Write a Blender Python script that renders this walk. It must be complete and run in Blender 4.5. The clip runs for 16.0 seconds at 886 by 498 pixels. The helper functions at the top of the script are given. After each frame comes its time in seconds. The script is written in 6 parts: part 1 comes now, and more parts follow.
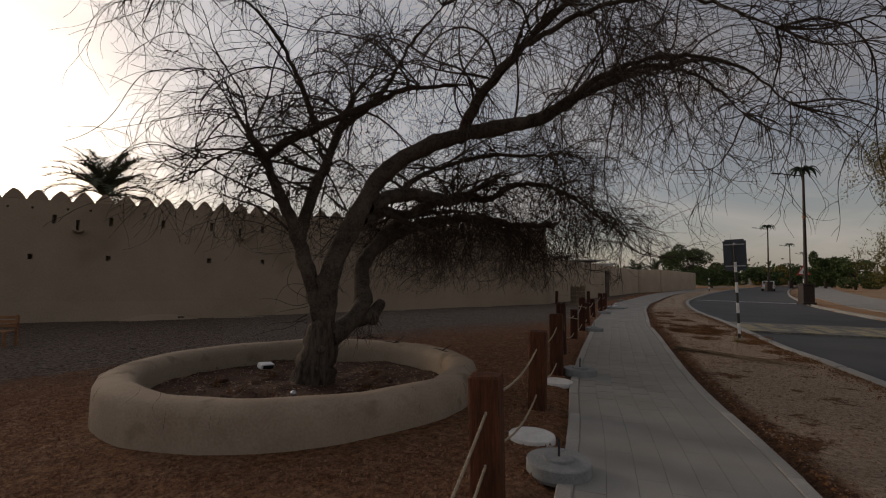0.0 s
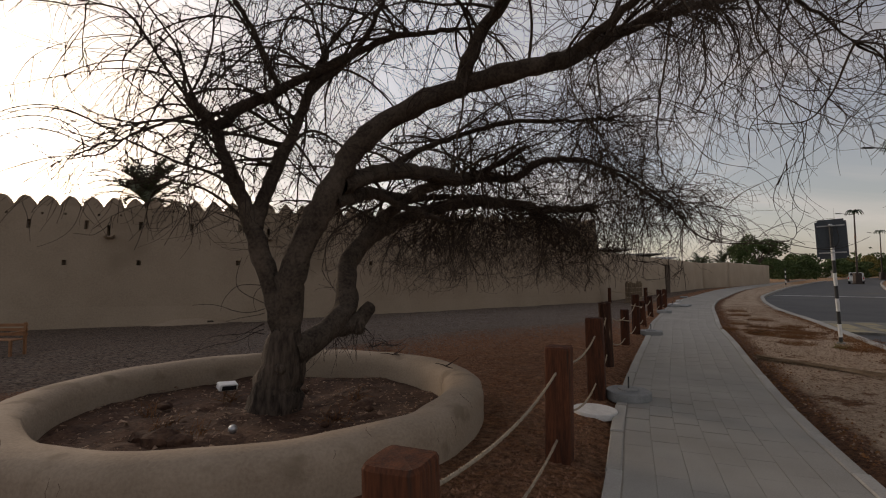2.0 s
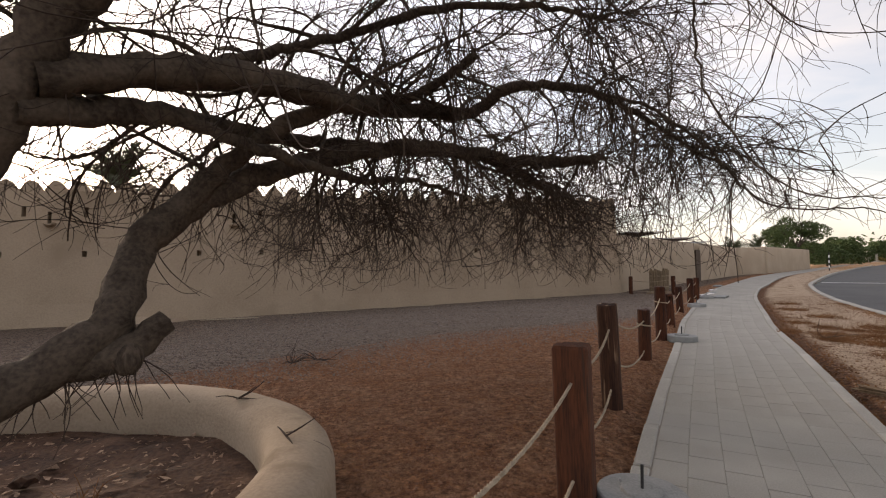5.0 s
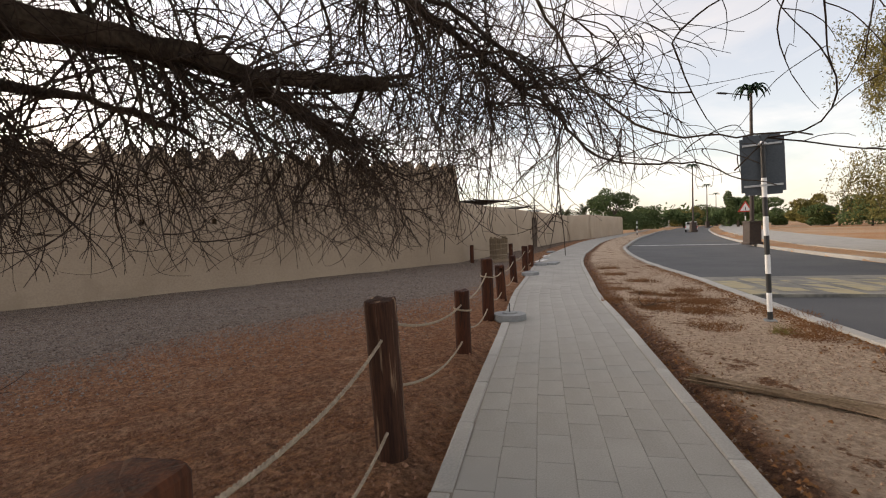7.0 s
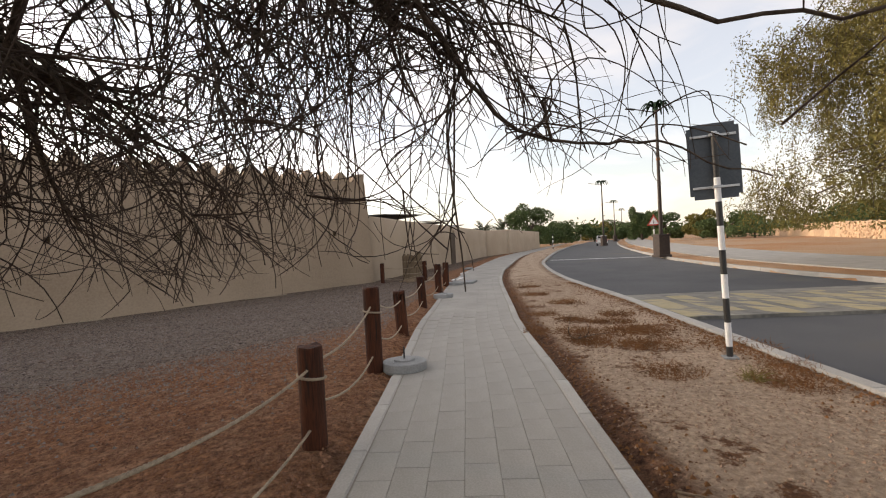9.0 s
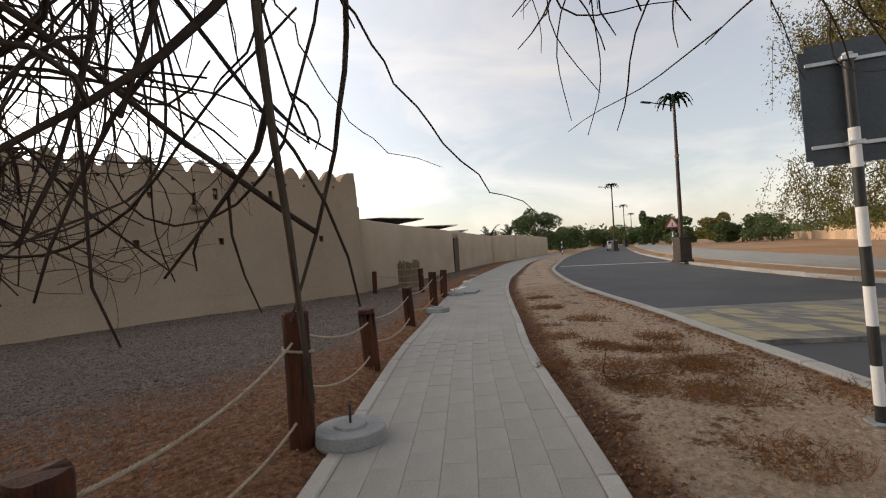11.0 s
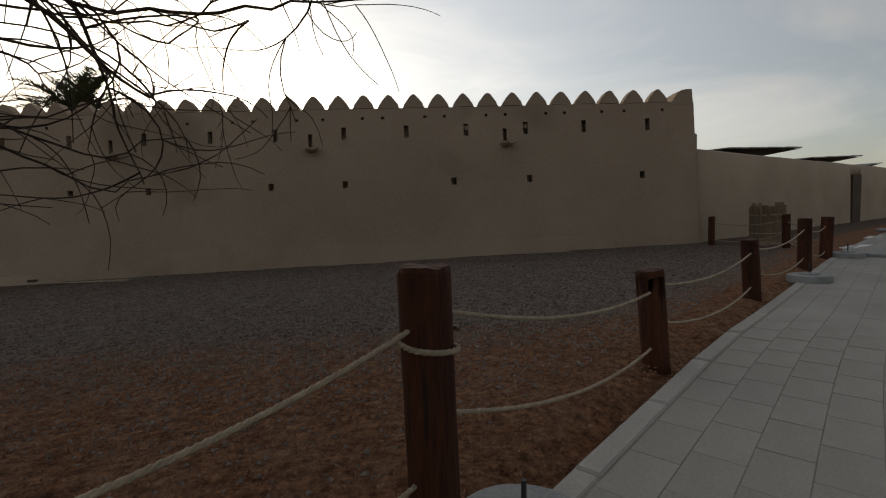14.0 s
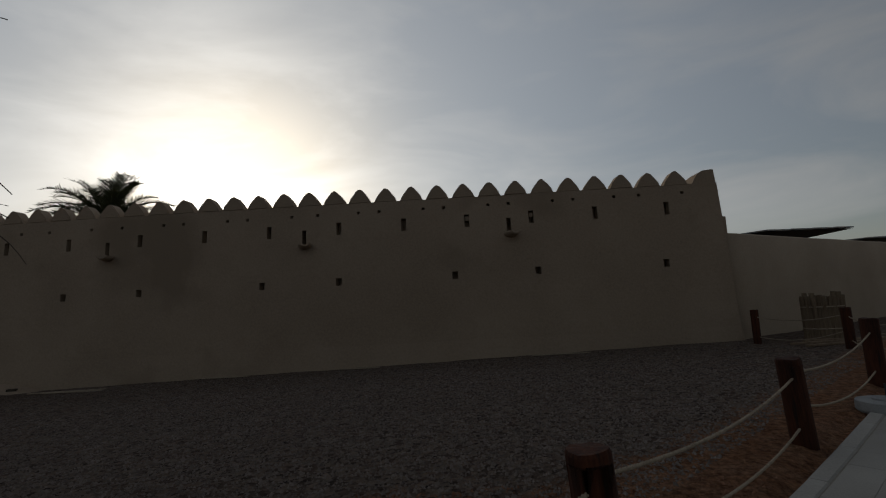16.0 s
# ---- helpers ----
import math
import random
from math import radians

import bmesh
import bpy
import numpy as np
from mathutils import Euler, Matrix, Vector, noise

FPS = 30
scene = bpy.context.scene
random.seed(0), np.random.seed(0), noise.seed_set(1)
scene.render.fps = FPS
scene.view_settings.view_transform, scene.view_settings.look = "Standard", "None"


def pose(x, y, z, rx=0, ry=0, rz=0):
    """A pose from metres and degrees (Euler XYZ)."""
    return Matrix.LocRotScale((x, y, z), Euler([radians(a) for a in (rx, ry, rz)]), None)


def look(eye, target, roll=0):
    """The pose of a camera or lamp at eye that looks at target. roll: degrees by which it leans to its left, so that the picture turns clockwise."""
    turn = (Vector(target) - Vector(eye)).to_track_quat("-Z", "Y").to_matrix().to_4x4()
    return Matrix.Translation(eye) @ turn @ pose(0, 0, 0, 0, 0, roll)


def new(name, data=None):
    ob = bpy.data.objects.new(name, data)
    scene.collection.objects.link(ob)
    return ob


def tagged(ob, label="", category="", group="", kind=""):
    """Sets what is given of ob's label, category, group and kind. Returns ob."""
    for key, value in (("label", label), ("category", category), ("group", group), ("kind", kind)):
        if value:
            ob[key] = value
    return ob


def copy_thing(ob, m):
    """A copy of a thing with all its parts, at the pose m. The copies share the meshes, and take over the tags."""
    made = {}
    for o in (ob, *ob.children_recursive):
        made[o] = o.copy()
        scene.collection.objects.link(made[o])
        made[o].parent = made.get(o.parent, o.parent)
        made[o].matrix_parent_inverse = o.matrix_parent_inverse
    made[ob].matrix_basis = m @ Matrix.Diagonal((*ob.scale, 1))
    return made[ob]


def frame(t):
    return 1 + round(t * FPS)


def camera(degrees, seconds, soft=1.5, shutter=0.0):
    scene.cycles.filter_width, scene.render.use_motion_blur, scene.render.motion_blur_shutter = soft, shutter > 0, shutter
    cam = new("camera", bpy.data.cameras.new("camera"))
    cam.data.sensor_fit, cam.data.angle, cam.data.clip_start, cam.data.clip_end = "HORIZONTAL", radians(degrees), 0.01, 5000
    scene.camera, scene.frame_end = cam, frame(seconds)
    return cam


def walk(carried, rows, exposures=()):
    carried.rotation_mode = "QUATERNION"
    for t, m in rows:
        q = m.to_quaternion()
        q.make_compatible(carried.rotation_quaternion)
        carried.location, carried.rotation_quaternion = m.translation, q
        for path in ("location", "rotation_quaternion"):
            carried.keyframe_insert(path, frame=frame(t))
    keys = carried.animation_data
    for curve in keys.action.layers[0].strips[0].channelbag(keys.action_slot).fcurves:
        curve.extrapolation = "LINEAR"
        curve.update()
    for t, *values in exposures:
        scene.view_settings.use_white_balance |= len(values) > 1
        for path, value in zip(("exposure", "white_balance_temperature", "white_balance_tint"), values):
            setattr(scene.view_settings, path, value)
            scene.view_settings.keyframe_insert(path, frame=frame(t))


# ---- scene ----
cam = camera(86.9, 16.0, soft=1.1)
PATH = [
    (0, (0.96, -0.387, 1.686), (1.804, 1.423, 1.796), 0.9),
    (0.5, (1.242, -0.044, 1.662), (2.073, 1.772, 1.772), 0.9),
    (1, (1.612, 0.299, 1.646), (2.403, 2.133, 1.757), 1.0),
    (1.5, (1.951, 0.563, 1.66), (2.7, 2.414, 1.777), 0.4),
    (2, (2.34, 0.941, 1.631), (2.98, 2.832, 1.737), -0.3),
    (2.5, (2.753, 1.319, 1.606), (3.309, 3.237, 1.726), -0.2),
    (3, (3.104, 1.701, 1.583), (3.608, 3.633, 1.706), -0.1),
    (5.5, (4.995, 3.96, 1.580), (5.592, 5.869, 1.612), -1.9),
    (6, (5.416, 4.411, 1.541), (6.232, 6.237, 1.561), -1.3),
    (6.5, (5.847, 4.696, 1.557), (6.804, 6.452, 1.554), -1.6),
    (7, (6.296, 4.963, 1.565), (7.388, 6.637, 1.484), -2.0),
    (7.5, (6.785, 5.299, 1.483), (7.965, 6.91, 1.373), -1.9),
    (8, (7.257, 5.686, 1.513), (8.482, 7.265, 1.415), -2.0),
    (8.5, (7.599, 5.983, 1.548), (8.892, 7.507, 1.489), -2.4),
    (9, (8.017, 6.351, 1.553), (9.371, 7.823, 1.527), -2.7),
    (9.5, (8.473, 6.673, 1.512), (9.856, 8.118, 1.499), -3.0),
    (10, (8.886, 7.024, 1.511), (10.249, 8.488, 1.506), -3.2),
    (12.5, (10.955, 8.585, 1.342), (12.132, 10.202, 1.335), -0.1),
    (13, (11.234, 8.84, 1.336), (12.146, 10.618, 1.249), 0.1),
    (13.5, (11.229, 9.155, 1.271), (11.745, 11.08, 1.106), -0.6),
    (14, (11.266, 9.431, 1.258), (11.335, 11.423, 1.094), -2.1),
    (14.5, (11.469, 9.682, 1.367), (11.344, 11.678, 1.352), -3.1),
    (15, (11.746, 10.053, 1.422), (11.548, 12.04, 1.531), -3.4),
    (15.5, (12.066, 10.365, 1.455), (11.919, 12.352, 1.63), -4.1),
    (16, (12.46, 10.723, 1.439), (12.38, 12.709, 1.661), -3.2),
]
EXPOSURE = [(0.0, -1.5, 7500, 17), (0.5, -1.23, 7500, 17), (1.5, -1.02, 7500, 17), (3.0, -0.6, 7600, 18), (5.5, 0.33, 7600, 18), (6.0, 0.22, 7600, 18), (7.0, 0.32, 7600, 16), (9.0, 0.4, 7600, 16), (10.0, 0.1, 7500, 15), (12.5, -0.42, 7250, 12), (13.0, -0.83, 7250, 11), (13.5, -1.22, 7250, 10), (14.0, -1.15, 7250, 10), (14.5, -0.85, 7250, 10), (15.0, -1.05, 7100, 10), (15.5, -1.85, 6950, 9), (16.0, -2.2, 6700, 8)]
walk(cam, [(t, look(eye, target, roll)) for t, eye, target, roll in PATH], EXPOSURE)

# ---- light ----
SUN_AZ, SUN_EL = -26.5, 14.5          # degrees: from +y towards -x, above the horizon
sun_way = Vector((math.sin(radians(SUN_AZ)) * math.cos(radians(SUN_EL)), math.cos(radians(SUN_AZ)) * math.cos(radians(SUN_EL)), math.sin(radians(SUN_EL))))
sun_data = bpy.data.lights.new("sun", "SUN")
sun_data.energy, sun_data.angle, sun_data.color = 1.6, radians(4), (1.0, 0.86, 0.68)
sun_lamp = new("sun", sun_data)
sun_lamp.matrix_world = look(tuple(sun_way * 60), (0, 0, 0))

world = bpy.data.worlds.new("sky")
scene.world = world
world.use_nodes = True
wn, wl = world.node_tree.nodes, world.node_tree.links
wn.clear()
w_out = wn.new("ShaderNodeOutputWorld")
w_bg = wn.new("ShaderNodeBackground")
w_sky = wn.new("ShaderNodeTexSky")
w_sky.sky_type = "NISHITA"
w_sky.sun_disc = False
w_sky.sun_elevation, w_sky.sun_rotation = radians(SUN_EL), radians(SUN_AZ)
w_sky.air_density, w_sky.dust_density, w_sky.ozone_density = 1.0, 1.2, 1.5
w_co = wn.new("ShaderNodeTexCoord")
# thin high cloud: soft streaks that whiten the blue
w_map = wn.new("ShaderNodeMapping")
w_map.inputs["Scale"].default_value = (1.3, 1.9, 5.0)
w_map.inputs["Rotation"].default_value = (0.15, 0.2, 0.5)
w_noise = wn.new("ShaderNodeTexNoise")
w_noise.inputs["Scale"].default_value, w_noise.inputs["Detail"].default_value, w_noise.inputs["Roughness"].default_value = 1.7, 7.0, 0.55
w_noise.inputs["Distortion"].default_value = 0.5
w_ramp = wn.new("ShaderNodeValToRGB")
w_ramp.color_ramp.elements[0].position, w_ramp.color_ramp.elements[0].color = 0.40, (0.0, 0.0, 0.0, 1)
w_ramp.color_ramp.elements[1].position, w_ramp.color_ramp.elements[1].color = 0.72, (0.62, 0.62, 0.62, 1)
w_hsv = wn.new("ShaderNodeRGBToBW")
w_tint = wn.new("ShaderNodeMixRGB")
w_tint.blend_type = "MULTIPLY"
w_tint.inputs[0].default_value = 1.0
w_tint.inputs[2].default_value = (2.3, 2.22, 2.15, 1)
w_mix = wn.new("ShaderNodeMixRGB")
# the aureole of the veiled sun
w_dot = wn.new("ShaderNodeVectorMath")
w_dot.operation = "DOT_PRODUCT"
w_dot.inputs[1].default_value = tuple(sun_way)
w_clip = wn.new("ShaderNodeMath")
w_clip.operation = "MAXIMUM"
w_clip.inputs[1].default_value = 0.0
w_pow = wn.new("ShaderNodeMath")
w_pow.operation = "POWER"
w_pow.inputs[1].default_value = 40.0
w_glow = wn.new("ShaderNodeMixRGB")
w_glow.blend_type = "ADD"
w_glowc = wn.new("ShaderNodeMixRGB")
w_glowc.blend_type = "MULTIPLY"
w_glowc.inputs[0].default_value = 1.0
w_glowc.inputs[2].default_value = (13.0, 11.4, 8.8, 1)
w_glow.inputs[0].default_value = 1.0
# a wider, weaker veil of light round it
w_wide = wn.new("ShaderNodeMath")
w_wide.operation = "POWER"
w_wide.inputs[1].default_value = 2.2
w_widec = wn.new("ShaderNodeMixRGB")
w_widec.blend_type = "MULTIPLY"
w_widec.inputs[0].default_value = 1.0
w_widec.inputs[2].default_value = (7.4, 7.9, 8.5, 1)
w_veil = wn.new("ShaderNodeMixRGB")
w_veil.blend_type = "ADD"
w_veil.inputs[0].default_value = 1.0
w_bg.inputs["Strength"].default_value = 0.12
# bright dust haze over the whole dome
w_haze = wn.new("ShaderNodeMixRGB")
w_haze.blend_type = "ADD"
w_haze.inputs[0].default_value = 1.0
w_haze.inputs[2].default_value = (3.0, 3.15, 3.45, 1)
for a, b in ((w_co.outputs["Generated"], w_map.inputs["Vector"]), (w_map.outputs[0], w_noise.inputs["Vector"]), (w_noise.outputs["Fac"], w_ramp.inputs[0]),
             (w_sky.outputs[0], w_hsv.inputs[0]), (w_hsv.outputs[0], w_tint.inputs[1]), (w_ramp.outputs[0], w_mix.inputs[0]), (w_sky.outputs[0], w_mix.inputs[1]),
             (w_tint.outputs[0], w_mix.inputs[2]), (w_co.outputs["Generated"], w_dot.inputs[0]), (w_dot.outputs["Value"], w_clip.inputs[0]),
             (w_clip.outputs[0], w_pow.inputs[0]), (w_pow.outputs[0], w_glowc.inputs[1]), (w_mix.outputs[0], w_haze.inputs[1]), (w_haze.outputs[0], w_glow.inputs[1]), (w_glowc.outputs[0], w_glow.inputs[2]),
             (w_clip.outputs[0], w_wide.inputs[0]), (w_wide.outputs[0], w_widec.inputs[1]), (w_widec.outputs[0], w_veil.inputs[2]),
             (w_glow.outputs[0], w_veil.inputs[1]), (w_veil.outputs[0], w_bg.inputs["Color"]), (w_bg.outputs[0], w_out.inputs[0])):
    wl.new(a, b)

# ---- materials ----


def mat(name, c1, c2, scale=4.0, rough=0.85, bump=0.2, fine=40.0, metal=0.0, spots=None, stretch=(1, 1, 1), vary=0.0, dist=0.02):
    """Two scales of noise between two colours, a third for stains, fine relief; vary: by object."""
    m = bpy.data.materials.new(name)
    m.use_nodes = True
    n, l = m.node_tree.nodes, m.node_tree.links
    bsdf = n["Principled BSDF"]
    bsdf.inputs["Roughness"].default_value, bsdf.inputs["Metallic"].default_value = rough, metal
    if rough > 0.7:
        bsdf.inputs["Specular IOR Level"].default_value = 0.2
    co = n.new("ShaderNodeTexCoord")
    mp = n.new("ShaderNodeMapping")
    mp.inputs["Scale"].default_value = stretch
    l.new(co.outputs["Object"], mp.inputs["Vector"])
    big = n.new("ShaderNodeTexNoise")
    big.inputs["Scale"].default_value, big.inputs["Detail"].default_value = scale, 6.0
    small = n.new("ShaderNodeTexNoise")
    small.inputs["Scale"].default_value, small.inputs["Detail"].default_value = fine, 4.0
    for t in (big, small):
        l.new(mp.outputs[0], t.inputs["Vector"])
    mid = n.new("ShaderNodeMath")
    mid.operation = "MULTIPLY_ADD"
    mid.inputs[1].default_value = 0.45
    l.new(small.outputs["Fac"], mid.inputs[0])
    half = n.new("ShaderNodeMath")
    half.operation = "MULTIPLY"
    half.inputs[1].default_value = 0.55
    l.new(big.outputs["Fac"], half.inputs[0])
    l.new(half.outputs[0], mid.inputs[2])
    ramp = n.new("ShaderNodeValToRGB")
    ramp.color_ramp.elements[0].position, ramp.color_ramp.elements[0].color = 0.36, (*c1, 1)
    ramp.color_ramp.elements[1].position, ramp.color_ramp.elements[1].color = 0.64, (*c2, 1)
    l.new(mid.outputs[0], ramp.inputs[0])
    colour = ramp.outputs[0]
    if spots:
        st = n.new("ShaderNodeTexNoise")
        st.inputs["Scale"].default_value, st.inputs["Detail"].default_value = spots[1], 5.0
        l.new(mp.outputs[0], st.inputs["Vector"])
        sr = n.new("ShaderNodeValToRGB")
        sr.color_ramp.elements[0].position, sr.color_ramp.elements[1].position = spots[2], min(spots[2] + 0.12, 1.0)
        l.new(st.outputs["Fac"], sr.inputs[0])
        mx = n.new("ShaderNodeMixRGB")
        mx.inputs[2].default_value = (*spots[0], 1)
        l.new(sr.outputs[0], mx.inputs[0])
        l.new(colour, mx.inputs[1])
        colour = mx.outputs[0]
    if vary:
        oi = n.new("ShaderNodeObjectInfo")
        hs = n.new("ShaderNodeHueSaturation")
        mr = n.new("ShaderNodeMapRange")
        mr.inputs["To Min"].default_value, mr.inputs["To Max"].default_value = 1 - vary, 1 + vary
        l.new(oi.outputs["Random"], mr.inputs["Value"])
        l.new(mr.outputs[0], hs.inputs["Value"])
        l.new(colour, hs.inputs["Color"])
        colour = hs.outputs[0]
    l.new(colour, bsdf.inputs["Base Color"])
    if bump:
        bp = n.new("ShaderNodeBump")
        bp.inputs["Strength"].default_value, bp.inputs["Distance"].default_value = bump, dist
        l.new(mid.outputs[0], bp.inputs["Height"])
        l.new(bp.outputs[0], bsdf.inputs["Normal"])
    return m


mud = mat("mud_plaster", (0.28, 0.212, 0.152), (0.36, 0.278, 0.204), 0.5, 0.95, 0.5, 18.0, spots=((0.25, 0.19, 0.135), 0.35, 0.55))
mud_low = mat("mud_plaster_pale", (0.34, 0.265, 0.195), (0.42, 0.335, 0.25), 0.6, 0.95, 0.3, 22.0, spots=((0.34, 0.27, 0.20), 0.5, 0.58))
mud_ring = mat("planter_render", (0.27, 0.205, 0.15), (0.37, 0.29, 0.218), 1.8, 0.95, 0.7, 38.0, spots=((0.23, 0.175, 0.125), 2.6, 0.57))
# near-black: shade inside the wall holes put into colour; also the brick's own tone
hole_shade_brick = mat("hole_shade_and_brick", (0.05, 0.04, 0.03), (0.07, 0.055, 0.04), 6, 1.0, 0.0)
bark = mat("bark", (0.022, 0.016, 0.012), (0.125, 0.094, 0.073), 9.0, 0.95, 1.0, 34.0, stretch=(1, 1, 0.22), dist=0.09)
twig_mat = mat("twig_bark", (0.028, 0.019, 0.015), (0.072, 0.05, 0.038), 3.0, 0.9, 0.0)
paver_mat = mat("concrete_paver", (0.245, 0.23, 0.206), (0.338, 0.32, 0.29), 1.2, 0.9, 0.25, 90.0, vary=0.035, spots=((0.29, 0.27, 0.245), 0.9, 0.6), dist=0.004)
joint_mat = mat("sand_joint", (0.20, 0.175, 0.145), (0.27, 0.24, 0.205), 6.0, 1.0, 0.2)
kerb_mat = mat("concrete_kerb", (0.29, 0.275, 0.25), (0.39, 0.37, 0.335), 2.0, 0.9, 0.3, 60.0, vary=0.10, spots=((0.30, 0.24, 0.18), 1.2, 0.6), dist=0.005)
asphalt_mat = mat("asphalt", (0.062, 0.062, 0.065), (0.092, 0.091, 0.092), 0.5, 0.85, 0.4, 120.0, spots=((0.09, 0.082, 0.072), 0.25, 0.58), dist=0.006)
concrete = mat("cast_concrete", (0.19, 0.195, 0.195), (0.30, 0.30, 0.295), 6.0, 0.85, 0.2, 60.0, dist=0.005)
white_concrete = mat("white_concrete", (0.58, 0.56, 0.53), (0.72, 0.70, 0.67), 8.0, 0.85, 0.2, 60.0, dist=0.005)
post_mat = mat("stained_timber", (0.032, 0.012, 0.007), (0.12, 0.04, 0.018), 2.2, 0.75, 0.6, 14.0, stretch=(6, 6, 0.6), vary=0.22, spots=((0.035, 0.02, 0.014), 3.0, 0.60), dist=0.012)
post_dark = mat("dark_timber", (0.022, 0.008, 0.005), (0.085, 0.027, 0.012), 2.2, 0.75, 0.6, 14.0, stretch=(6, 6, 0.6), vary=0.2, spots=((0.02, 0.012, 0.009), 3.0, 0.60), dist=0.012)
limb_bark = mat("limb_bark", (0.034, 0.025, 0.019), (0.12, 0.092, 0.071), 4.0, 0.95, 0.8, 30.0, dist=0.035)
hump_mat = mat("worn_speed_table", (0.11, 0.106, 0.098), (0.25, 0.232, 0.195), 0.9, 0.9, 0.2, 6.0, stretch=(2.2, 0.7, 1), dist=0.005)
post_worn = mat("worn_timber", (0.022, 0.010, 0.007), (0.085, 0.036, 0.02), 2.2, 0.8, 0.8, 14.0, stretch=(6, 6, 0.5), spots=((0.42, 0.29, 0.19), 2.4, 0.565), dist=0.015)
rope_mat = mat("hemp_rope", (0.23, 0.182, 0.13), (0.41, 0.335, 0.25), 30.0, 0.95, 0.3, 200.0, dist=0.003)
steel_dark = mat("dark_steel", (0.035, 0.035, 0.037), (0.06, 0.06, 0.06), 8.0, 0.5, 0.05, metal=0.6)
sign_back = mat("sign_back_grey", (0.055, 0.068, 0.08), (0.085, 0.10, 0.115), 3.0, 0.55, 0.05, metal=0.3)
galv = mat("galvanised_steel", (0.42, 0.43, 0.44), (0.55, 0.56, 0.57), 9.0, 0.4, 0.05, metal=0.8)
white_paint = mat("white_paint", (0.70, 0.70, 0.69), (0.80, 0.80, 0.79), 5.0, 0.5, 0.05)
black_paint = mat("black_paint", (0.018, 0.018, 0.018), (0.03, 0.03, 0.03), 5.0, 0.5, 0.05)
red_paint = mat("red_paint", (0.45, 0.03, 0.02), (0.55, 0.05, 0.03), 5.0, 0.5, 0.0)
yellow_paint = mat("worn_yellow_paint", (0.27, 0.225, 0.13), (0.40, 0.34, 0.215), 1.1, 0.85, 0.2, 7.0, spots=((0.15, 0.142, 0.13), 1.1, 0.48), stretch=(2.2, 0.7, 1), dist=0.005)
line_paint = mat("worn_white_line", (0.42, 0.42, 0.40), (0.55, 0.55, 0.53), 3.0, 0.8, 0.1, spots=((0.16, 0.16, 0.16), 2.0, 0.58), dist=0.004)
lamp_brown = mat("brown_lamp_paint", (0.022, 0.013, 0.010), (0.046, 0.027, 0.019), 6.0, 0.6, 0.1)
frond_green = mat("green_metal_frond", (0.015, 0.045, 0.022), (0.03, 0.075, 0.035), 5.0, 0.5, 0.0)
leaf_dark = mat("dark_leaf", (0.042, 0.070, 0.024), (0.092, 0.125, 0.046), 0.6, 0.75, 0.0, 3.0)
leaf_olive = mat("olive_leaf", (0.10, 0.095, 0.025), (0.21, 0.165, 0.05), 0.35, 0.75, 0.0, 3.0)
leaf_palm = mat("palm_leaf", (0.03, 0.042, 0.018), (0.07, 0.08, 0.036), 0.6, 0.7, 0.0, 3.0)
soil_mat = mat("bed_soil", (0.036, 0.02, 0.014), (0.125, 0.07, 0.046), 3.0, 1.0, 1.0, 26.0, dist=0.04)
stone_mat = mat("rubble_stone", (0.40, 0.27, 0.17), (0.56, 0.40, 0.27), 1.5, 0.95, 0.4, 10.0, vary=0.15)
pebble_red = mat("red_crumb", (0.13, 0.06, 0.035), (0.33, 0.175, 0.108), 9.0, 0.95, 0.0)
pebble_mat = mat("gravel_stone", (0.12, 0.096, 0.083), (0.30, 0.248, 0.214), 9.0, 0.95, 0.0)
pebble_brown = mat("brown_pebble", (0.20, 0.12, 0.08), (0.36, 0.25, 0.18), 9.0, 0.95, 0.0)
dry_mat = mat("dry_grass", (0.10, 0.046, 0.019), (0.27, 0.125, 0.05), 2.0, 0.95, 0.0)
straw_mat = mat("dry_stem", (0.16, 0.11, 0.07), (0.30, 0.22, 0.15), 5.0, 0.9, 0.0)
basket_mat = mat("palm_stalk", (0.12, 0.085, 0.055), (0.24, 0.18, 0.12), 3.0, 0.9, 0.3, stretch=(4, 4, 0.5))
bench_mat = mat("bench_timber", (0.20, 0.085, 0.035), (0.32, 0.15, 0.065), 3.0, 0.7, 0.3, stretch=(1, 4, 4))
canopy_top = mat("canopy_sheet", (0.30, 0.305, 0.305), (0.40, 0.405, 0.405), 2.0, 0.6, 0.05)
canopy_under = mat("canopy_underside", (0.05, 0.05, 0.05), (0.075, 0.075, 0.075), 2.0, 0.7, 0.0)
door_wood = mat("old_door_timber", (0.06, 0.042, 0.03), (0.11, 0.08, 0.058), 3.0, 0.8, 0.4, stretch=(4, 4, 0.6))
car_white = mat("car_paint", (0.62, 0.62, 0.60), (0.68, 0.68, 0.66), 3.0, 0.3, 0.0)
glass_dark = mat("car_glass", (0.01, 0.012, 0.014), (0.02, 0.022, 0.024), 3.0, 0.08, 0.0)
rubber = mat("rubber", (0.014, 0.014, 0.014), (0.025, 0.025, 0.025), 8.0, 0.85, 0.0)
house_mat = mat("pale_render", (0.52, 0.49, 0.44), (0.62, 0.59, 0.54), 1.0, 0.9, 0.1)

# ---- helpers of this scene ----


def mesh_of(name, verts, faces, material, smooth=False):
    me = bpy.data.meshes.new(name)
    me.from_pydata([tuple(v) for v in verts], [], faces)
    for m in (material if isinstance(material, (list, tuple)) else (material,)):
        me.materials.append(m)
    if smooth:
        me.polygons.foreach_set("use_smooth", [True] * len(me.polygons))
    me.update()
    return me


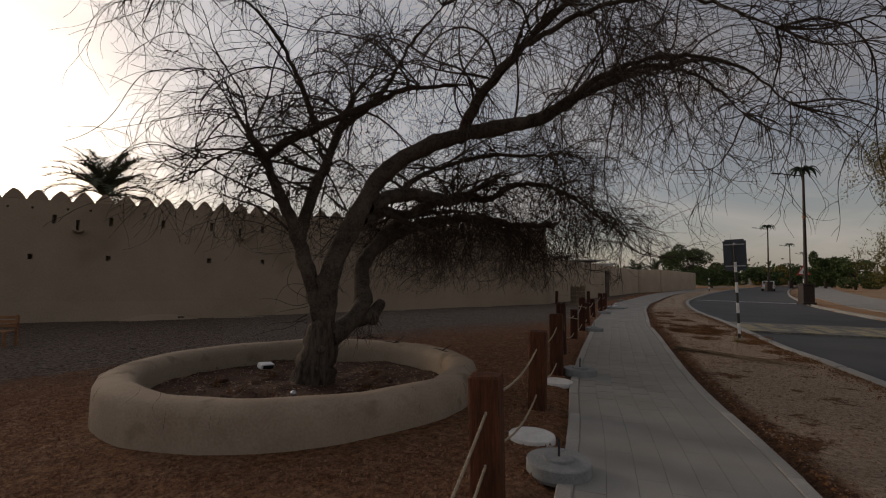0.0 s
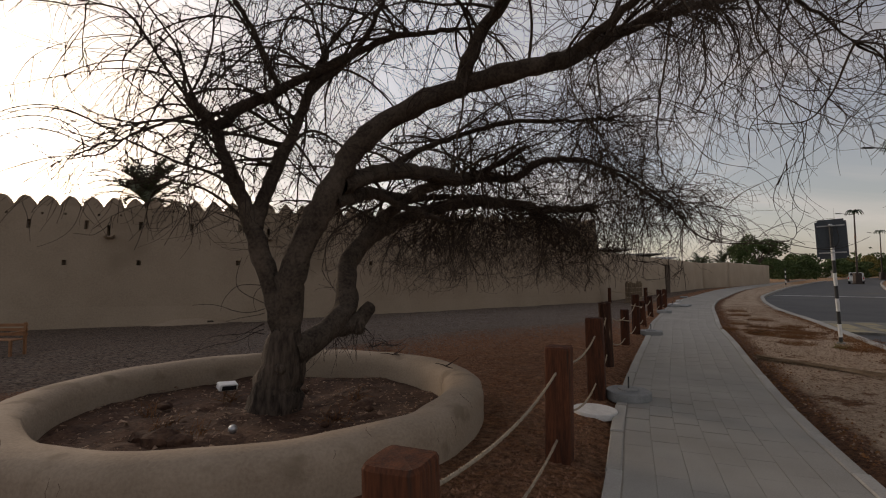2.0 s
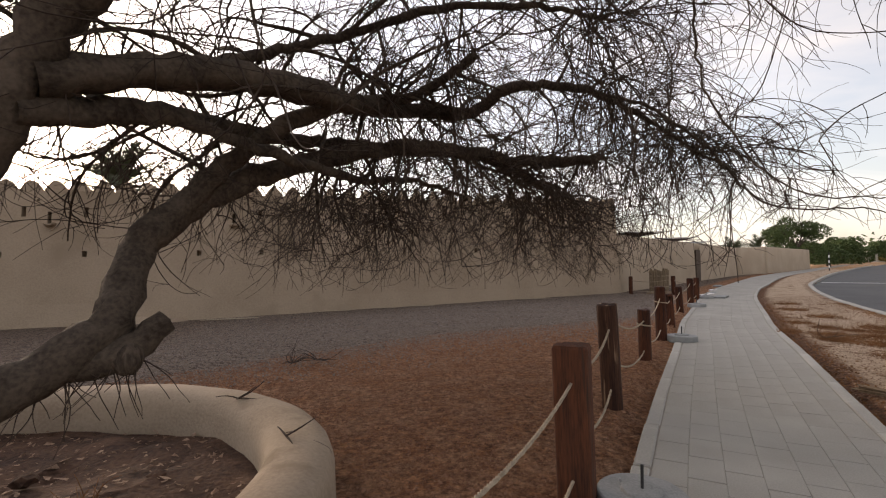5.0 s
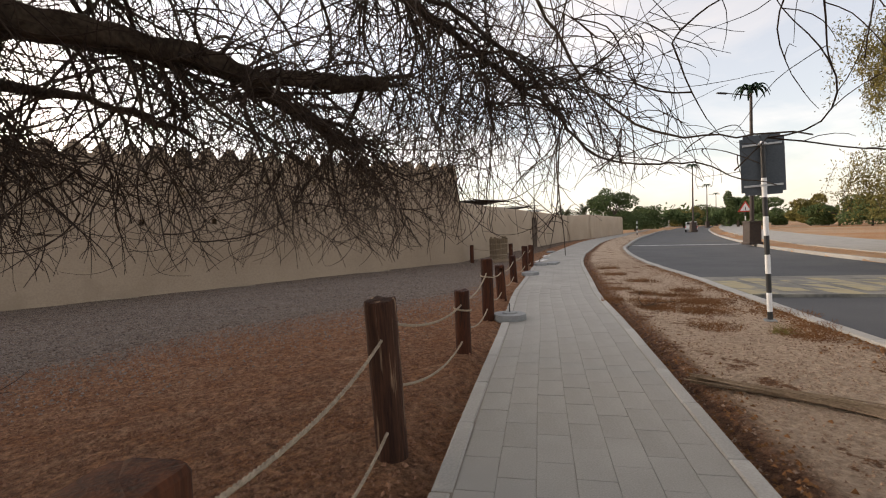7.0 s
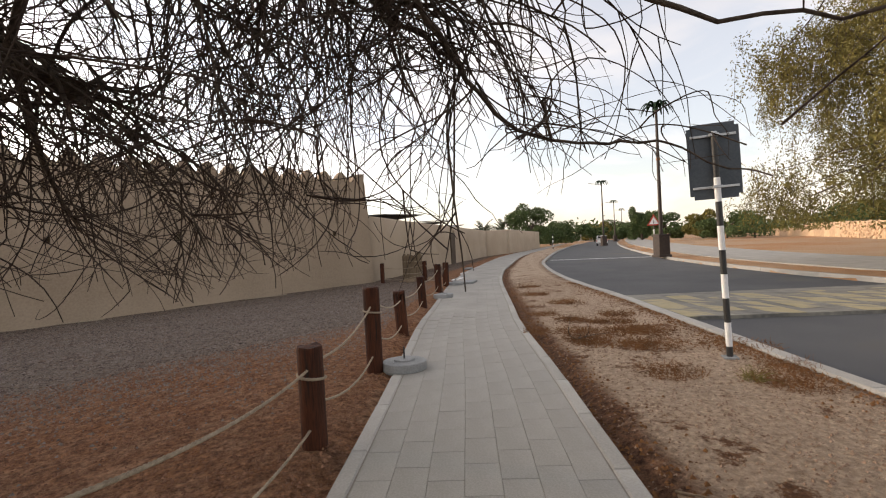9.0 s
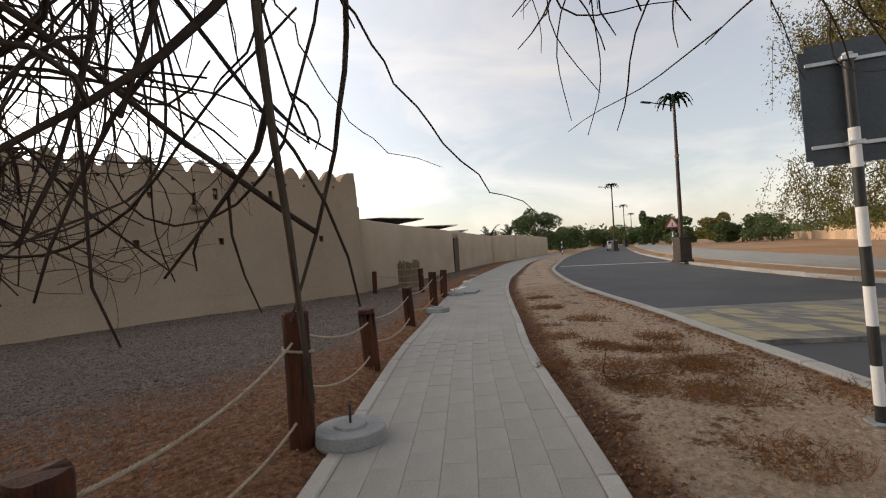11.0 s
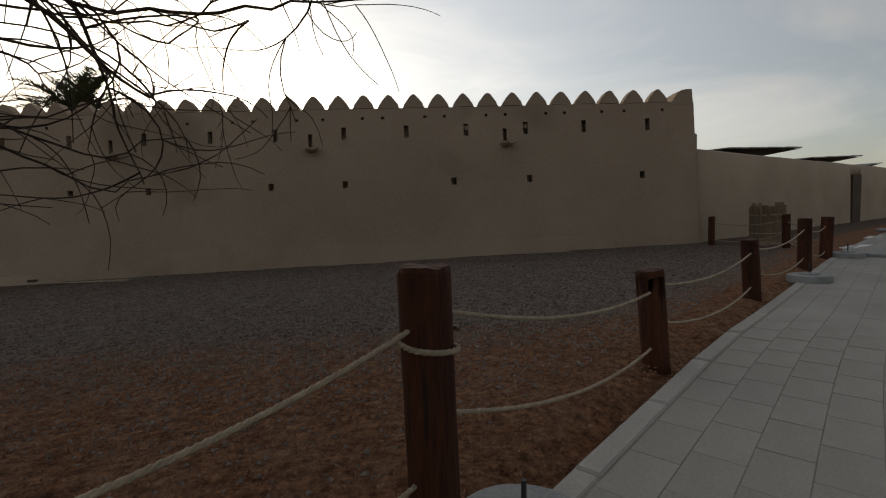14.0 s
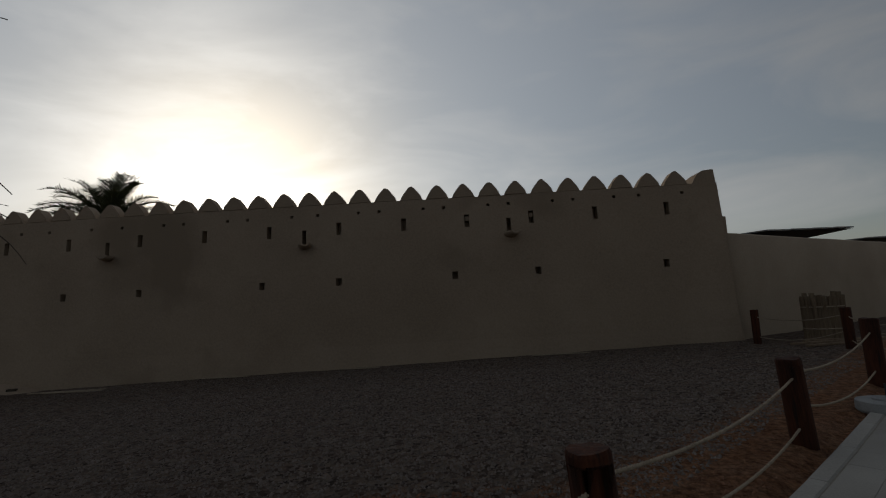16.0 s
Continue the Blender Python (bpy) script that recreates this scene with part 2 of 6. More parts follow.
def part(name, data, material=None, parent=None, label="", at=None, smooth=False):
    """Links a bmesh or a mesh as one object under its thing."""
    if isinstance(data, bmesh.types.BMesh):
        me = bpy.data.meshes.new(name)
        bmesh.ops.recalc_face_normals(data, faces=data.faces[:])
        data.to_mesh(me)
        data.free()
        if material:
            me.materials.append(material)
        if smooth:
            me.polygons.foreach_set("use_smooth", [True] * len(me.polygons))
        data = me
    ob = new(name, data)
    if parent:
        ob.parent = parent
    if at is not None:
        ob.matrix_basis = at
    if label:
        ob["label"] = label
    return ob


def box(sx, sy, sz, bevel=0.0, at=(0, 0, 0), turn=None, bm=None, segments=2):
    """A bevelled box of that size, its middle at `at`."""
    own = bmesh.new()
    bmesh.ops.create_cube(own, size=1)
    bmesh.ops.scale(own, vec=(sx, sy, sz), verts=own.verts)
    if bevel:
        bmesh.ops.bevel(own, geom=own.edges[:], offset=bevel, segments=segments, affect="EDGES", profile=0.5)
    if turn is not None:
        bmesh.ops.transform(own, matrix=turn, verts=own.verts)
    bmesh.ops.translate(own, vec=at, verts=own.verts)
    return merge(bm, own)


def merge(bm, own):
    if bm is None:
        return own
    me = bpy.data.meshes.new("tmp")
    own.to_mesh(me)
    own.free()
    bm.from_mesh(me)
    bpy.data.meshes.remove(me)
    return bm


def cyl(r1, r2, h, at=(0, 0, 0), n=16, bm=None, turn=None, bevel=0.0):
    """A tapered cylinder standing on `at`."""
    own = bmesh.new()
    bmesh.ops.create_cone(own, cap_ends=True, segments=n, radius1=r1, radius2=r2, depth=h)
    bmesh.ops.translate(own, vec=(0, 0, h / 2), verts=own.verts)
    if bevel:
        rim = [e for e in own.edges if abs(e.verts[0].co.z - e.verts[1].co.z) < 1e-5]
        bmesh.ops.bevel(own, geom=rim, offset=bevel, segments=2, affect="EDGES", profile=0.5)
    if turn is not None:
        bmesh.ops.transform(own, matrix=turn, verts=own.verts)
    bmesh.ops.translate(own, vec=at, verts=own.verts)
    return merge(bm, own)


def spline(points, step):
    """Points at even steps along a smooth line through the points given (2D or 3D)."""
    p = np.array(points, float)
    q = np.vstack([2 * p[0] - p[1], p, 2 * p[-1] - p[-2]])
    dense = []
    for i in range(1, len(q) - 2):
        a, b, c, d = q[i - 1:i + 3]
        for u in np.linspace(0, 1, 24, endpoint=False):
            dense.append(0.5 * (2 * b + (c - a) * u + (2 * a - 5 * b + 4 * c - d) * u ** 2 + (3 * b - a - 3 * c + d) * u ** 3))
    dense.append(p[-1])
    dense = np.array(dense)
    s = np.r_[0, np.cumsum(np.linalg.norm(np.diff(dense, axis=0), axis=1))]
    t = np.linspace(0, s[-1], max(2, int(round(s[-1] / step)) + 1))
    return np.stack([np.interp(t, s, dense[:, k]) for k in range(p.shape[1])], 1)


def sides(line):
    """The unit normal to the left of a 2D line at each of its points."""
    d = np.gradient(line, axis=0)
    d /= np.linalg.norm(d, axis=1)[:, None]
    return np.stack([-d[:, 1], d[:, 0]], 1)


def strip(line, a, b, top, bottom):
    """A slab along a line from a to b metres to its left."""
    n = sides(line)
    left, right = line + n * b, line + n * a
    k = len(line)
    v = [(*p, top) for p in right] + [(*p, top) for p in left] + [(*p, bottom) for p in right] + [(*p, bottom) for p in left]
    f = []
    for i in range(k - 1):
        f += [(i, i + 1, k + i + 1, k + i), (i + 1, i, 2 * k + i, 2 * k + i + 1), (k + i, k + i + 1, 3 * k + i + 1, 3 * k + i)]
    f += [(0, k, 3 * k, 2 * k), (k - 1, 3 * k - 1, 4 * k - 1, 2 * k - 1)]
    return v, f


class Tubes:
    """Gathers tapered tubes into one mesh."""

    def __init__(self):
        self.v, self.f, self.k = [], [], 0

    def add(self, pts, radii, n=5, wob=0.0, rng=None):
        pts = np.asarray(pts, float)
        d = np.gradient(pts, axis=0)
        d /= np.linalg.norm(d, axis=1)[:, None] + 1e-9
        ref = np.array([0.31, 0.17, 0.93]) if abs(d[0][2]) < 0.8 else np.array([0.95, 0.21, 0.1])
        u = np.cross(d, ref)
        u /= np.linalg.norm(u, axis=1)[:, None] + 1e-9
        w = np.cross(d, u)
        ang = np.linspace(0, 2 * np.pi, n, endpoint=False)
        r = np.asarray(radii, float)[:, None] * np.ones(n)
        if wob and rng is not None:
            r = r * (1 + wob * rng.standard_normal(r.shape) * 0.6 + wob * rng.standard_normal(n)[None])
        ring = pts[:, None] + r[:, :, None] * (u[:, None] * np.cos(ang)[None, :, None] + w[:, None] * np.sin(ang)[None, :, None])
        o = self.k
        self.v.append(ring.reshape(-1, 3))
        self.k += ring.shape[0] * n
        m = len(pts)
        i = np.arange(m - 1)[:, None] * n
        j = np.arange(n)[None]
        k = (np.arange(n) + 1)[None] % n
        self.f.append((np.stack([i + j, i + k, i + n + k, i + n + j], -1).reshape(-1, 4) + o))
        self.f.append(np.array([[o + (m - 1) * n + x for x in (0, 1, 2, 2)]]) if n == 3 else np.array([[o + (m - 1) * n + x for x in (0, 1, 2, 3)]]))
        if n > 4:
            self.f.append(np.array([[o + (m - 1) * n + x for x in (0, 3, 4, 4 if n == 5 else 5)]]))
        if n > 6:
            self.f.append(np.array([[o + (m - 1) * n + x for x in (0, 5, 6, 7 if n > 7 else 6)]]))

    def mesh(self, name, material, smooth=True):
        v = np.concatenate(self.v)
        f = np.concatenate(self.f)
        quads = [tuple(dict.fromkeys(q)) for q in f.tolist()]
        return mesh_of(name, v, quads, material, smooth)


def leaves(name, centres, size, rng, material, lean=0.0, narrow=1.0):
    """Many small leaves, one four-cornered blade for each centre, as one mesh."""
    c = np.asarray(centres, float)
    k = len(c)
    a = rng.standard_normal((k, 3))
    a[:, 2] -= lean
    a /= np.linalg.norm(a, axis=1)[:, None]
    b = np.cross(a, rng.standard_normal((k, 3)))
    b /= np.linalg.norm(b, axis=1)[:, None]
    s = size * rng.uniform(0.5, 1.3, (k, 1))
    a, b = a * s, b * s * 0.5 * narrow
    v = np.stack([c - a, c + b, c + a, c - b], 1).reshape(-1, 3)
    return mesh_of(name, v, np.arange(4 * k).reshape(-1, 4).tolist(), material)


# ---- plan ----
PATH_R = [(-9.5, -12.0), (-3.0, -6.0), (1.6, -1.9), (5.32, 1.81), (7.66, 4.45), (9.95, 6.8), (12.45, 9.27), (14.95, 11.8), (16.8, 13.5), (21.8, 18.05), (25.9, 21.4), (29.3, 23.9), (45.1, 34.75), (66, 46.5), (110, 71)]
PATH_WIDE = 1.98
NEAR_KERB = [(-7.5, -15.0), (2.0, -5.4), (11.25, 3.85), (13.96, 6.79), (16.26, 9.01), (19.3, 11.95), (23.6, 16.3), (29.5, 21.3), (36.6, 26.3), (58.1, 39.2), (95, 59), (150, 86), (230, 122)]
ROAD_WIDE = 7.4
path_line = spline(PATH_R, 0.45)
kerb_line = spline(NEAR_KERB, 0.5)


def reach(xy, line):
    """The signed distance of points from a line, to its left positive."""
    out = np.full(len(xy), 1e9)
    a, b = line[:-1], line[1:]
    d = b - a
    dd = (d ** 2).sum(1)
    for i in range(len(a)):
        r = xy - a[i]
        t = np.clip((r @ d[i]) / dd[i], 0, 1)
        e = r - t[:, None] * d[i]
        far = np.hypot(e[:, 0], e[:, 1])
        s = np.where(d[i][0] * r[:, 1] - d[i][1] * r[:, 0] > 0, far, -far)
        out = np.where(far < np.abs(out) - 1e-9, s, out)
    return out


path_few, kerb_few = path_line[::4], kerb_line[::4]


def ground_at(xy):
    """The height of the ground: it falls away gently from the path to the old wall, and drops below the road's bed."""
    xy = np.asarray(xy, float).reshape(-1, 2)
    p = reach(xy, path_few) - PATH_WIDE
    z = -0.030 * np.clip(p - 0.6, 0, 18)
    q = reach(xy, kerb_few)
    cell = np.where((xy[:, 0] > 44) | (xy[:, 0] < -12) | (xy[:, 1] < -10), 1.6, 0.0)
    z = np.where((q < 0.02 + cell) & (q > -ROAD_WIDE - 0.02 - cell), -0.35, z)
    rough = np.array([noise.noise((x * 0.9, y * 0.9, 3.1)) * 0.022 + noise.noise((x * 3.1, y * 3.1, 9.7)) * 0.008 for x, y in xy])
    calm = np.where((p > -PATH_WIDE - 0.1) & (p < 0.1), 0.0, 1.0)
    z = np.where((p > -PATH_WIDE - 0.12) & (p < 0.12), -0.06, z)
    return z + rough * calm


def low(x, y):
    return float(ground_at([(x, y)])[0])

# ---- ground ----


def spaced(a, b, step, far_a, far_b, grow=1.35):
    v = list(np.arange(a, b + 1e-6, step))
    s = step
    while v[-1] < far_b:
        s *= grow
        v.append(v[-1] + s)
    s = step
    while v[0] > far_a:
        s *= grow
        v.insert(0, v[0] - s)
    return np.array(v)


gx, gy = spaced(-12, 44, 0.22, -900, 1400), spaced(-10, 34, 0.22, -900, 1200)
GX, GY = np.meshgrid(gx, gy)
g_xy = np.stack([GX.ravel(), GY.ravel()], 1)
g_z = ground_at(g_xy)
nx, ny = len(gx), len(gy)
ii = (np.arange(ny - 1)[:, None] * nx + np.arange(nx - 1)[None]).ravel()
g_faces = np.stack([ii, ii + 1, ii + nx + 1, ii + nx], 1)


def ground_material():
    m = bpy.data.materials.new("ground")
    m.use_nodes = True
    n, l = m.node_tree.nodes, m.node_tree.links
    bsdf = n["Principled BSDF"]
    bsdf.inputs["Roughness"].default_value = 1.0
    bsdf.inputs["Specular IOR Level"].default_value = 0.15
    co = n.new("ShaderNodeTexCoord")

    def noise_of(scale, detail=5.0, rough=0.55):
        t = n.new("ShaderNodeTexNoise")
        t.inputs["Scale"].default_value, t.inputs["Detail"].default_value, t.inputs["Roughness"].default_value = scale, detail, rough
        l.new(co.outputs["Object"], t.inputs["Vector"])
        return t.outputs["Fac"]

    def ramp_of(fac, p1, c1, p2, c2):
        r = n.new("ShaderNodeValToRGB")
        r.color_ramp.elements[0].position, r.color_ramp.elements[0].color = p1, (*c1, 1)
        r.color_ramp.elements[1].position, r.color_ramp.elements[1].color = p2, (*c2, 1)
        l.new(fac, r.inputs[0])
        return r.outputs[0]

    def blend(fac, a, b):
        x = n.new("ShaderNodeMixRGB")
        l.new(fac, x.inputs[0])
        l.new(a, x.inputs[1])
        l.new(b, x.inputs[2])
        return x.outputs[0]

    def mask(name, wobble):
        a = n.new("ShaderNodeAttribute")
        a.attribute_name = name
        s = n.new("ShaderNodeMath")
        s.operation = "ADD"
        w = n.new("ShaderNodeMath")
        w.operation = "MULTIPLY_ADD"
        w.inputs[1].default_value, w.inputs[2].default_value = wobble, -wobble / 2
        l.new(noise_of(1.3, 12.0, 0.84), w.inputs[0])
        l.new(a.outputs["Fac"], s.inputs[0])
        l.new(w.outputs[0], s.inputs[1])
        return ramp_of(s.outputs[0], 0.36, (0, 0, 0), 0.66, (1, 1, 1))

    fine, mid = noise_of(13.0, 12.0, 0.82), noise_of(2.3, 8.0, 0.72)
    soil = blend(ramp_of(mid, 0.38, (0, 0, 0), 0.66, (1, 1, 1)), ramp_of(fine, 0.41, (0.10, 0.041, 0.021), 0.61, (0.40, 0.184, 0.088)), ramp_of(fine, 0.41, (0.14, 0.068, 0.038), 0.61, (0.46, 0.262, 0.16)))
    vor = n.new("ShaderNodeTexVoronoi")
    vor.inputs["Scale"].default_value = 19.0
    l.new(co.outputs["Object"], vor.inputs["Vector"])
    bw = n.new("ShaderNodeRGBToBW")
    l.new(vor.outputs["Color"], bw.inputs[0])
    gravel = blend(ramp_of(mid, 0.42, (0, 0, 0), 0.68, (0.7, 0.7, 0.7)), ramp_of(bw.outputs[0], 0.12, (0.042, 0.031, 0.025), 0.95, (0.285, 0.217, 0.172)), ramp_of(fine, 0.41, (0.08, 0.05, 0.036), 0.61, (0.25, 0.168, 0.124)))
    sand = blend(ramp_of(noise_of(1.3, 9.0, 0.74), 0.56, (0, 0, 0), 0.60, (1, 1, 1)), ramp_of(fine, 0.36, (0.28, 0.19, 0.13), 0.60, (0.64, 0.485, 0.355)), ramp_of(fine, 0.38, (0.085, 0.038, 0.019), 0.64, (0.27, 0.135, 0.068)))
    litter = ramp_of(fine, 0.40, (0.055, 0.025, 0.014), 0.62, (0.24, 0.118, 0.064))
    desert = ramp_of(noise_of(0.08, 6.0, 0.6), 0.40, (0.40, 0.21, 0.105), 0.62, (0.42, 0.30, 0.20))
    c = blend(mask("gravel", 1.7), soil, gravel)
    c = blend(mask("sand", 0.8), c, sand)
    c = blend(mask("litter", 1.5), c, litter)
    c = blend(mask("desert", 0.3), c, desert)
    l.new(c, bsdf.inputs["Base Color"])
    h = n.new("ShaderNodeMath")
    h.operation = "ADD"
    l.new(fine, h.inputs[0])
    l.new(vor.outputs["Distance"], h.inputs[1])
    bp = n.new("ShaderNodeBump")
    bp.inputs["Strength"].default_value, bp.inputs["Distance"].default_value = 1.0, 0.08
    l.new(h.outputs[0], bp.inputs["Height"])
    l.new(bp.outputs[0], bsdf.inputs["Normal"])
    return m


ground_mesh = mesh_of("ground", np.c_[g_xy, g_z], g_faces.tolist(), ground_material(), True)
g_path, g_kerb = reach(g_xy, path_few), reach(g_xy, kerb_few)
edge = g_xy[:, 1] - (10.6 + 0.42 * np.minimum(g_xy[:, 0], 7.5))
for key, value in (("gravel", np.clip(0.5 + edge / 4.5, 0, 1) * np.clip((g_path - PATH_WIDE - 0.5) / 1.0, 0, 1)),
                   ("sand", np.where((g_path < 0.3) & (g_kerb > -0.5), np.clip(0.30 - g_path / 1.0, 0.3, 1.0), 0.0)),
                   ("litter", np.where((g_path < 0.05) & (g_kerb > -0.1), np.maximum(0.80 - np.abs(g_path + 0.1) / 0.75, 0.55 - np.abs(g_kerb - 0.3) / 1.0), 0.0)),
                   ("desert", np.where(g_kerb < -ROAD_WIDE, 1.0, np.clip((g_xy[:, 0] - 60) / 20, 0, 1)))):
    at = ground_mesh.attributes.new(key, "FLOAT", "POINT")
    at.data.foreach_set("value", value.astype(np.float32))
ground = tagged(new("ground", ground_mesh), "red soil, grey gravel and sandy verge sloping to the wall", "ground", kind="structure")

# ---- road ----
road = tagged(part("road", mesh_of("road", *strip(kerb_line, -ROAD_WIDE, 0.0, -0.11, -0.3), asphalt_mat)), "grey asphalt road curving past the old wall", "road", kind="structure")
far_line = kerb_line - sides(kerb_line) * (ROAD_WIDE + 0.22)
pavement_far = tagged(part("pavement_far", mesh_of("pavement_far", *strip(far_line, -6.6, -1.7, 0.05, -0.2), paver_mat)), "pale paved footway on the far side of the road", "pavement", kind="structure")


def mark(name, s0, s1, a, b, material, z=-0.104):
    """A flat painted mark on the road between two lengths along the near kerb."""
    piece = kerb_line[int(s0 / 0.5):int(s1 / 0.5) + 1]
    return part(name, mesh_of(name, *strip(piece, a, b, z, z - 0.003), material), parent=road)


s_of = lambda x: float(np.argmin(np.abs(kerb_line[:, 0] - x)) * 0.5)
mark("crossing_line", s_of(37.0), s_of(37.0) + 0.5, -7.2, -0.2, line_paint)

# raised crossing with worn yellow stripes
h0, h1 = s_of(17.1), s_of(19.5)
hump = tagged(part("speed_hump", mesh_of("speed_hump", *strip(kerb_line[int(h0 / 0.5):int(h1 / 0.5) + 1], -ROAD_WIDE + 0.05, -0.05, -0.045, -0.12), hump_mat)), "low asphalt speed table with worn yellow stripes", "speed hump")
crossing = kerb_line[int(h0 / 0.5):int(h1 / 0.5) + 1]
for i in range(9):
    piece = crossing[1:-1] if i % 2 else crossing[:-2]
    part("stripe", mesh_of("stripe", *strip(piece, -0.8 * i - 0.72, -0.8 * i - 0.18, -0.0405 + 0.0006 * i, -0.046), yellow_paint), parent=hump)

# ---- old fort wall ----
WALL_Y, WALL_X0, WALL_X1, WALL_TOP = 24.41, -34.0, 20.1, 4.47


def parapet(x):
    """The height of the wall's top, a little lower towards the corner."""
    return WALL_TOP + 0.09 * min(1.3, max(0.0, (19.0 - x) / 12.0))


def fort_wall():
    bm = bmesh.new()
    xs = np.arange(WALL_X0, WALL_X1 + 0.01, 0.5)
    xs[-1] = WALL_X1
    zs = np.array([-0.9, -0.3, 0.3, 1.0, 1.8, 2.6, 3.4, 4.0, WALL_TOP])
    grid = {}
    for i, x in enumerate(xs):
        for j, z in enumerate(zs):
            dz = 0.010 * noise.noise((x * 0.6, z * 0.6, 1.7)) + (0.06 * max(0.0, 0.2 - z) if z < 0.3 else 0)
            for k in (0, 1):
                y = WALL_Y + 0.055 * (z - 1.5) * (1 if k == 0 else -0.4) + (0.95 if k else -dz * 1.6)
                grid[i, j, k] = bm.verts.new((x + (0.02 * (2.5 - z) if i == len(xs) - 1 else 0), y, z + (parapet(x) - WALL_TOP + 0.02 * noise.noise((x * 0.8, 4.0, 0.3)) if j == len(zs) - 1 else 0)))
    a, b = len(xs), len(zs)
    for i in range(a - 1):
        for j in range(b - 1):
            bm.faces.new([grid[i, j, 0], grid[i + 1, j, 0], grid[i + 1, j + 1, 0], grid[i, j + 1, 0]])
            bm.faces.new([grid[i, j, 1], grid[i, j + 1, 1], grid[i + 1, j + 1, 1], grid[i + 1, j, 1]])
        bm.faces.new([grid[i, b - 1, 0], grid[i + 1, b - 1, 0], grid[i + 1, b - 1, 1], grid[i, b - 1, 1]])
    for j in range(b - 1):
        bm.faces.new([grid[a - 1, j, 0], grid[a - 1, j, 1], grid[a - 1, j + 1, 1], grid[a - 1, j + 1, 0]])
        bm.faces.new([grid[0, j, 0], grid[0, j + 1, 0], grid[0, j + 1, 1], grid[0, j, 1]])
    return bm


wall_fort = tagged(part("wall_fort", fort_wall(), mud), "tall tan mud-plastered fort wall with pointed merlons", "wall", kind="structure")


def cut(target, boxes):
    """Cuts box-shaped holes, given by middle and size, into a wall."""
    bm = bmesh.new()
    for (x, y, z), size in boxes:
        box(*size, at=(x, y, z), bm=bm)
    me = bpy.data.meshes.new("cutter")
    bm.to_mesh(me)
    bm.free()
    # the cutter's dark colour stands in for shade inside the holes
    me.materials.append(hole_shade_brick)
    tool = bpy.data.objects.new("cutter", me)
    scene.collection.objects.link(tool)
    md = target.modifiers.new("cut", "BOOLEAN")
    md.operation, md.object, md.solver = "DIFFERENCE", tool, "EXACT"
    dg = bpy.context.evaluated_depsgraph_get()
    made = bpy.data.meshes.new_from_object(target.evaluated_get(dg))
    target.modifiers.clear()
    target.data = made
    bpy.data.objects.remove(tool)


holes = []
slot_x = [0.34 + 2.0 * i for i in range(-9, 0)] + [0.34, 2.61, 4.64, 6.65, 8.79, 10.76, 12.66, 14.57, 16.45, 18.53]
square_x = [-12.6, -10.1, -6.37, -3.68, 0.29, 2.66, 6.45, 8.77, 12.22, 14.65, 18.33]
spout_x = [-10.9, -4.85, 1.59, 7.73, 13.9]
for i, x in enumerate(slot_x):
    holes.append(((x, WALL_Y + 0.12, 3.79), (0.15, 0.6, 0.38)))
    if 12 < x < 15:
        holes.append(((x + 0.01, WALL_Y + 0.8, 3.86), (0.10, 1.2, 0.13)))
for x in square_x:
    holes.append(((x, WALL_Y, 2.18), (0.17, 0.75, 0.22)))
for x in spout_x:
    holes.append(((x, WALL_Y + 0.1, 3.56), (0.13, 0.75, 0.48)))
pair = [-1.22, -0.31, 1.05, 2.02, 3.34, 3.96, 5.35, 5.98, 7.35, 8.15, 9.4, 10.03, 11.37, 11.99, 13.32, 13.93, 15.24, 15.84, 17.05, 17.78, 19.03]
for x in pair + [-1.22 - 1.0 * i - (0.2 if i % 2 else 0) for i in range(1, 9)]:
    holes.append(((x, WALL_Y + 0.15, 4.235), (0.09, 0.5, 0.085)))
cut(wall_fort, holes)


def merlon_mesh(seed, wide=0.70, tall=0.43, deep=0.40):
    """A pointed, rounded mud merlon; its foot is at the origin."""
    rng = random.Random(seed)
    bm = bmesh.new()
    prof = [(-0.5, -0.04), (-0.47, 0.10), (-0.40, 0.32), (-0.27, 0.60), (-0.13, 0.88), (-0.04, 0.985), (0.05, 0.985), (0.14, 0.87), (0.28, 0.59), (0.41, 0.31), (0.47, 0.10), (0.5, -0.04)]
    prof = [(x * wide * (1 + rng.uniform(-.03, .03)), z * tall * (1 + rng.uniform(-.025, .025))) for x, z in prof]
    front = [bm.verts.new((x, 0, z)) for x, z in prof]
    back = [bm.verts.new((x * 0.96, deep, z)) for x, z in prof]
    bm.faces.new(front)
    bm.faces.new(back[::-1])
    for i in range(len(prof)):
        j = (i + 1) % len(prof)
        bm.faces.new([front[j], front[i], back[i], back[j]])
    bmesh.ops.recalc_face_normals(bm, faces=bm.faces[:])
    bmesh.ops.bevel(bm, geom=[e for e in bm.edges if abs(e.verts[0].co.y - e.verts[1].co.y) < 1e-4 and len(e.link_faces) == 2], offset=0.03, segments=2, affect="EDGES")
    me = bpy.data.meshes.new("merlon")
    bm.to_mesh(me)
    bm.free()
    me.materials.append(mud)
    return me


merlons = [merlon_mesh(i) for i in range(5)]
mx, k = 18.89, 0
while mx > WALL_X0 + 0.4:
    part("merlon", merlons[k % 5], parent=wall_fort, at=pose(mx, WALL_Y + 0.15 + 0.008 * (k % 3), parapet(mx), 0, 0, (k * 37 % 5 - 2) * 0.8))
    mx -= 0.787
    k += 1
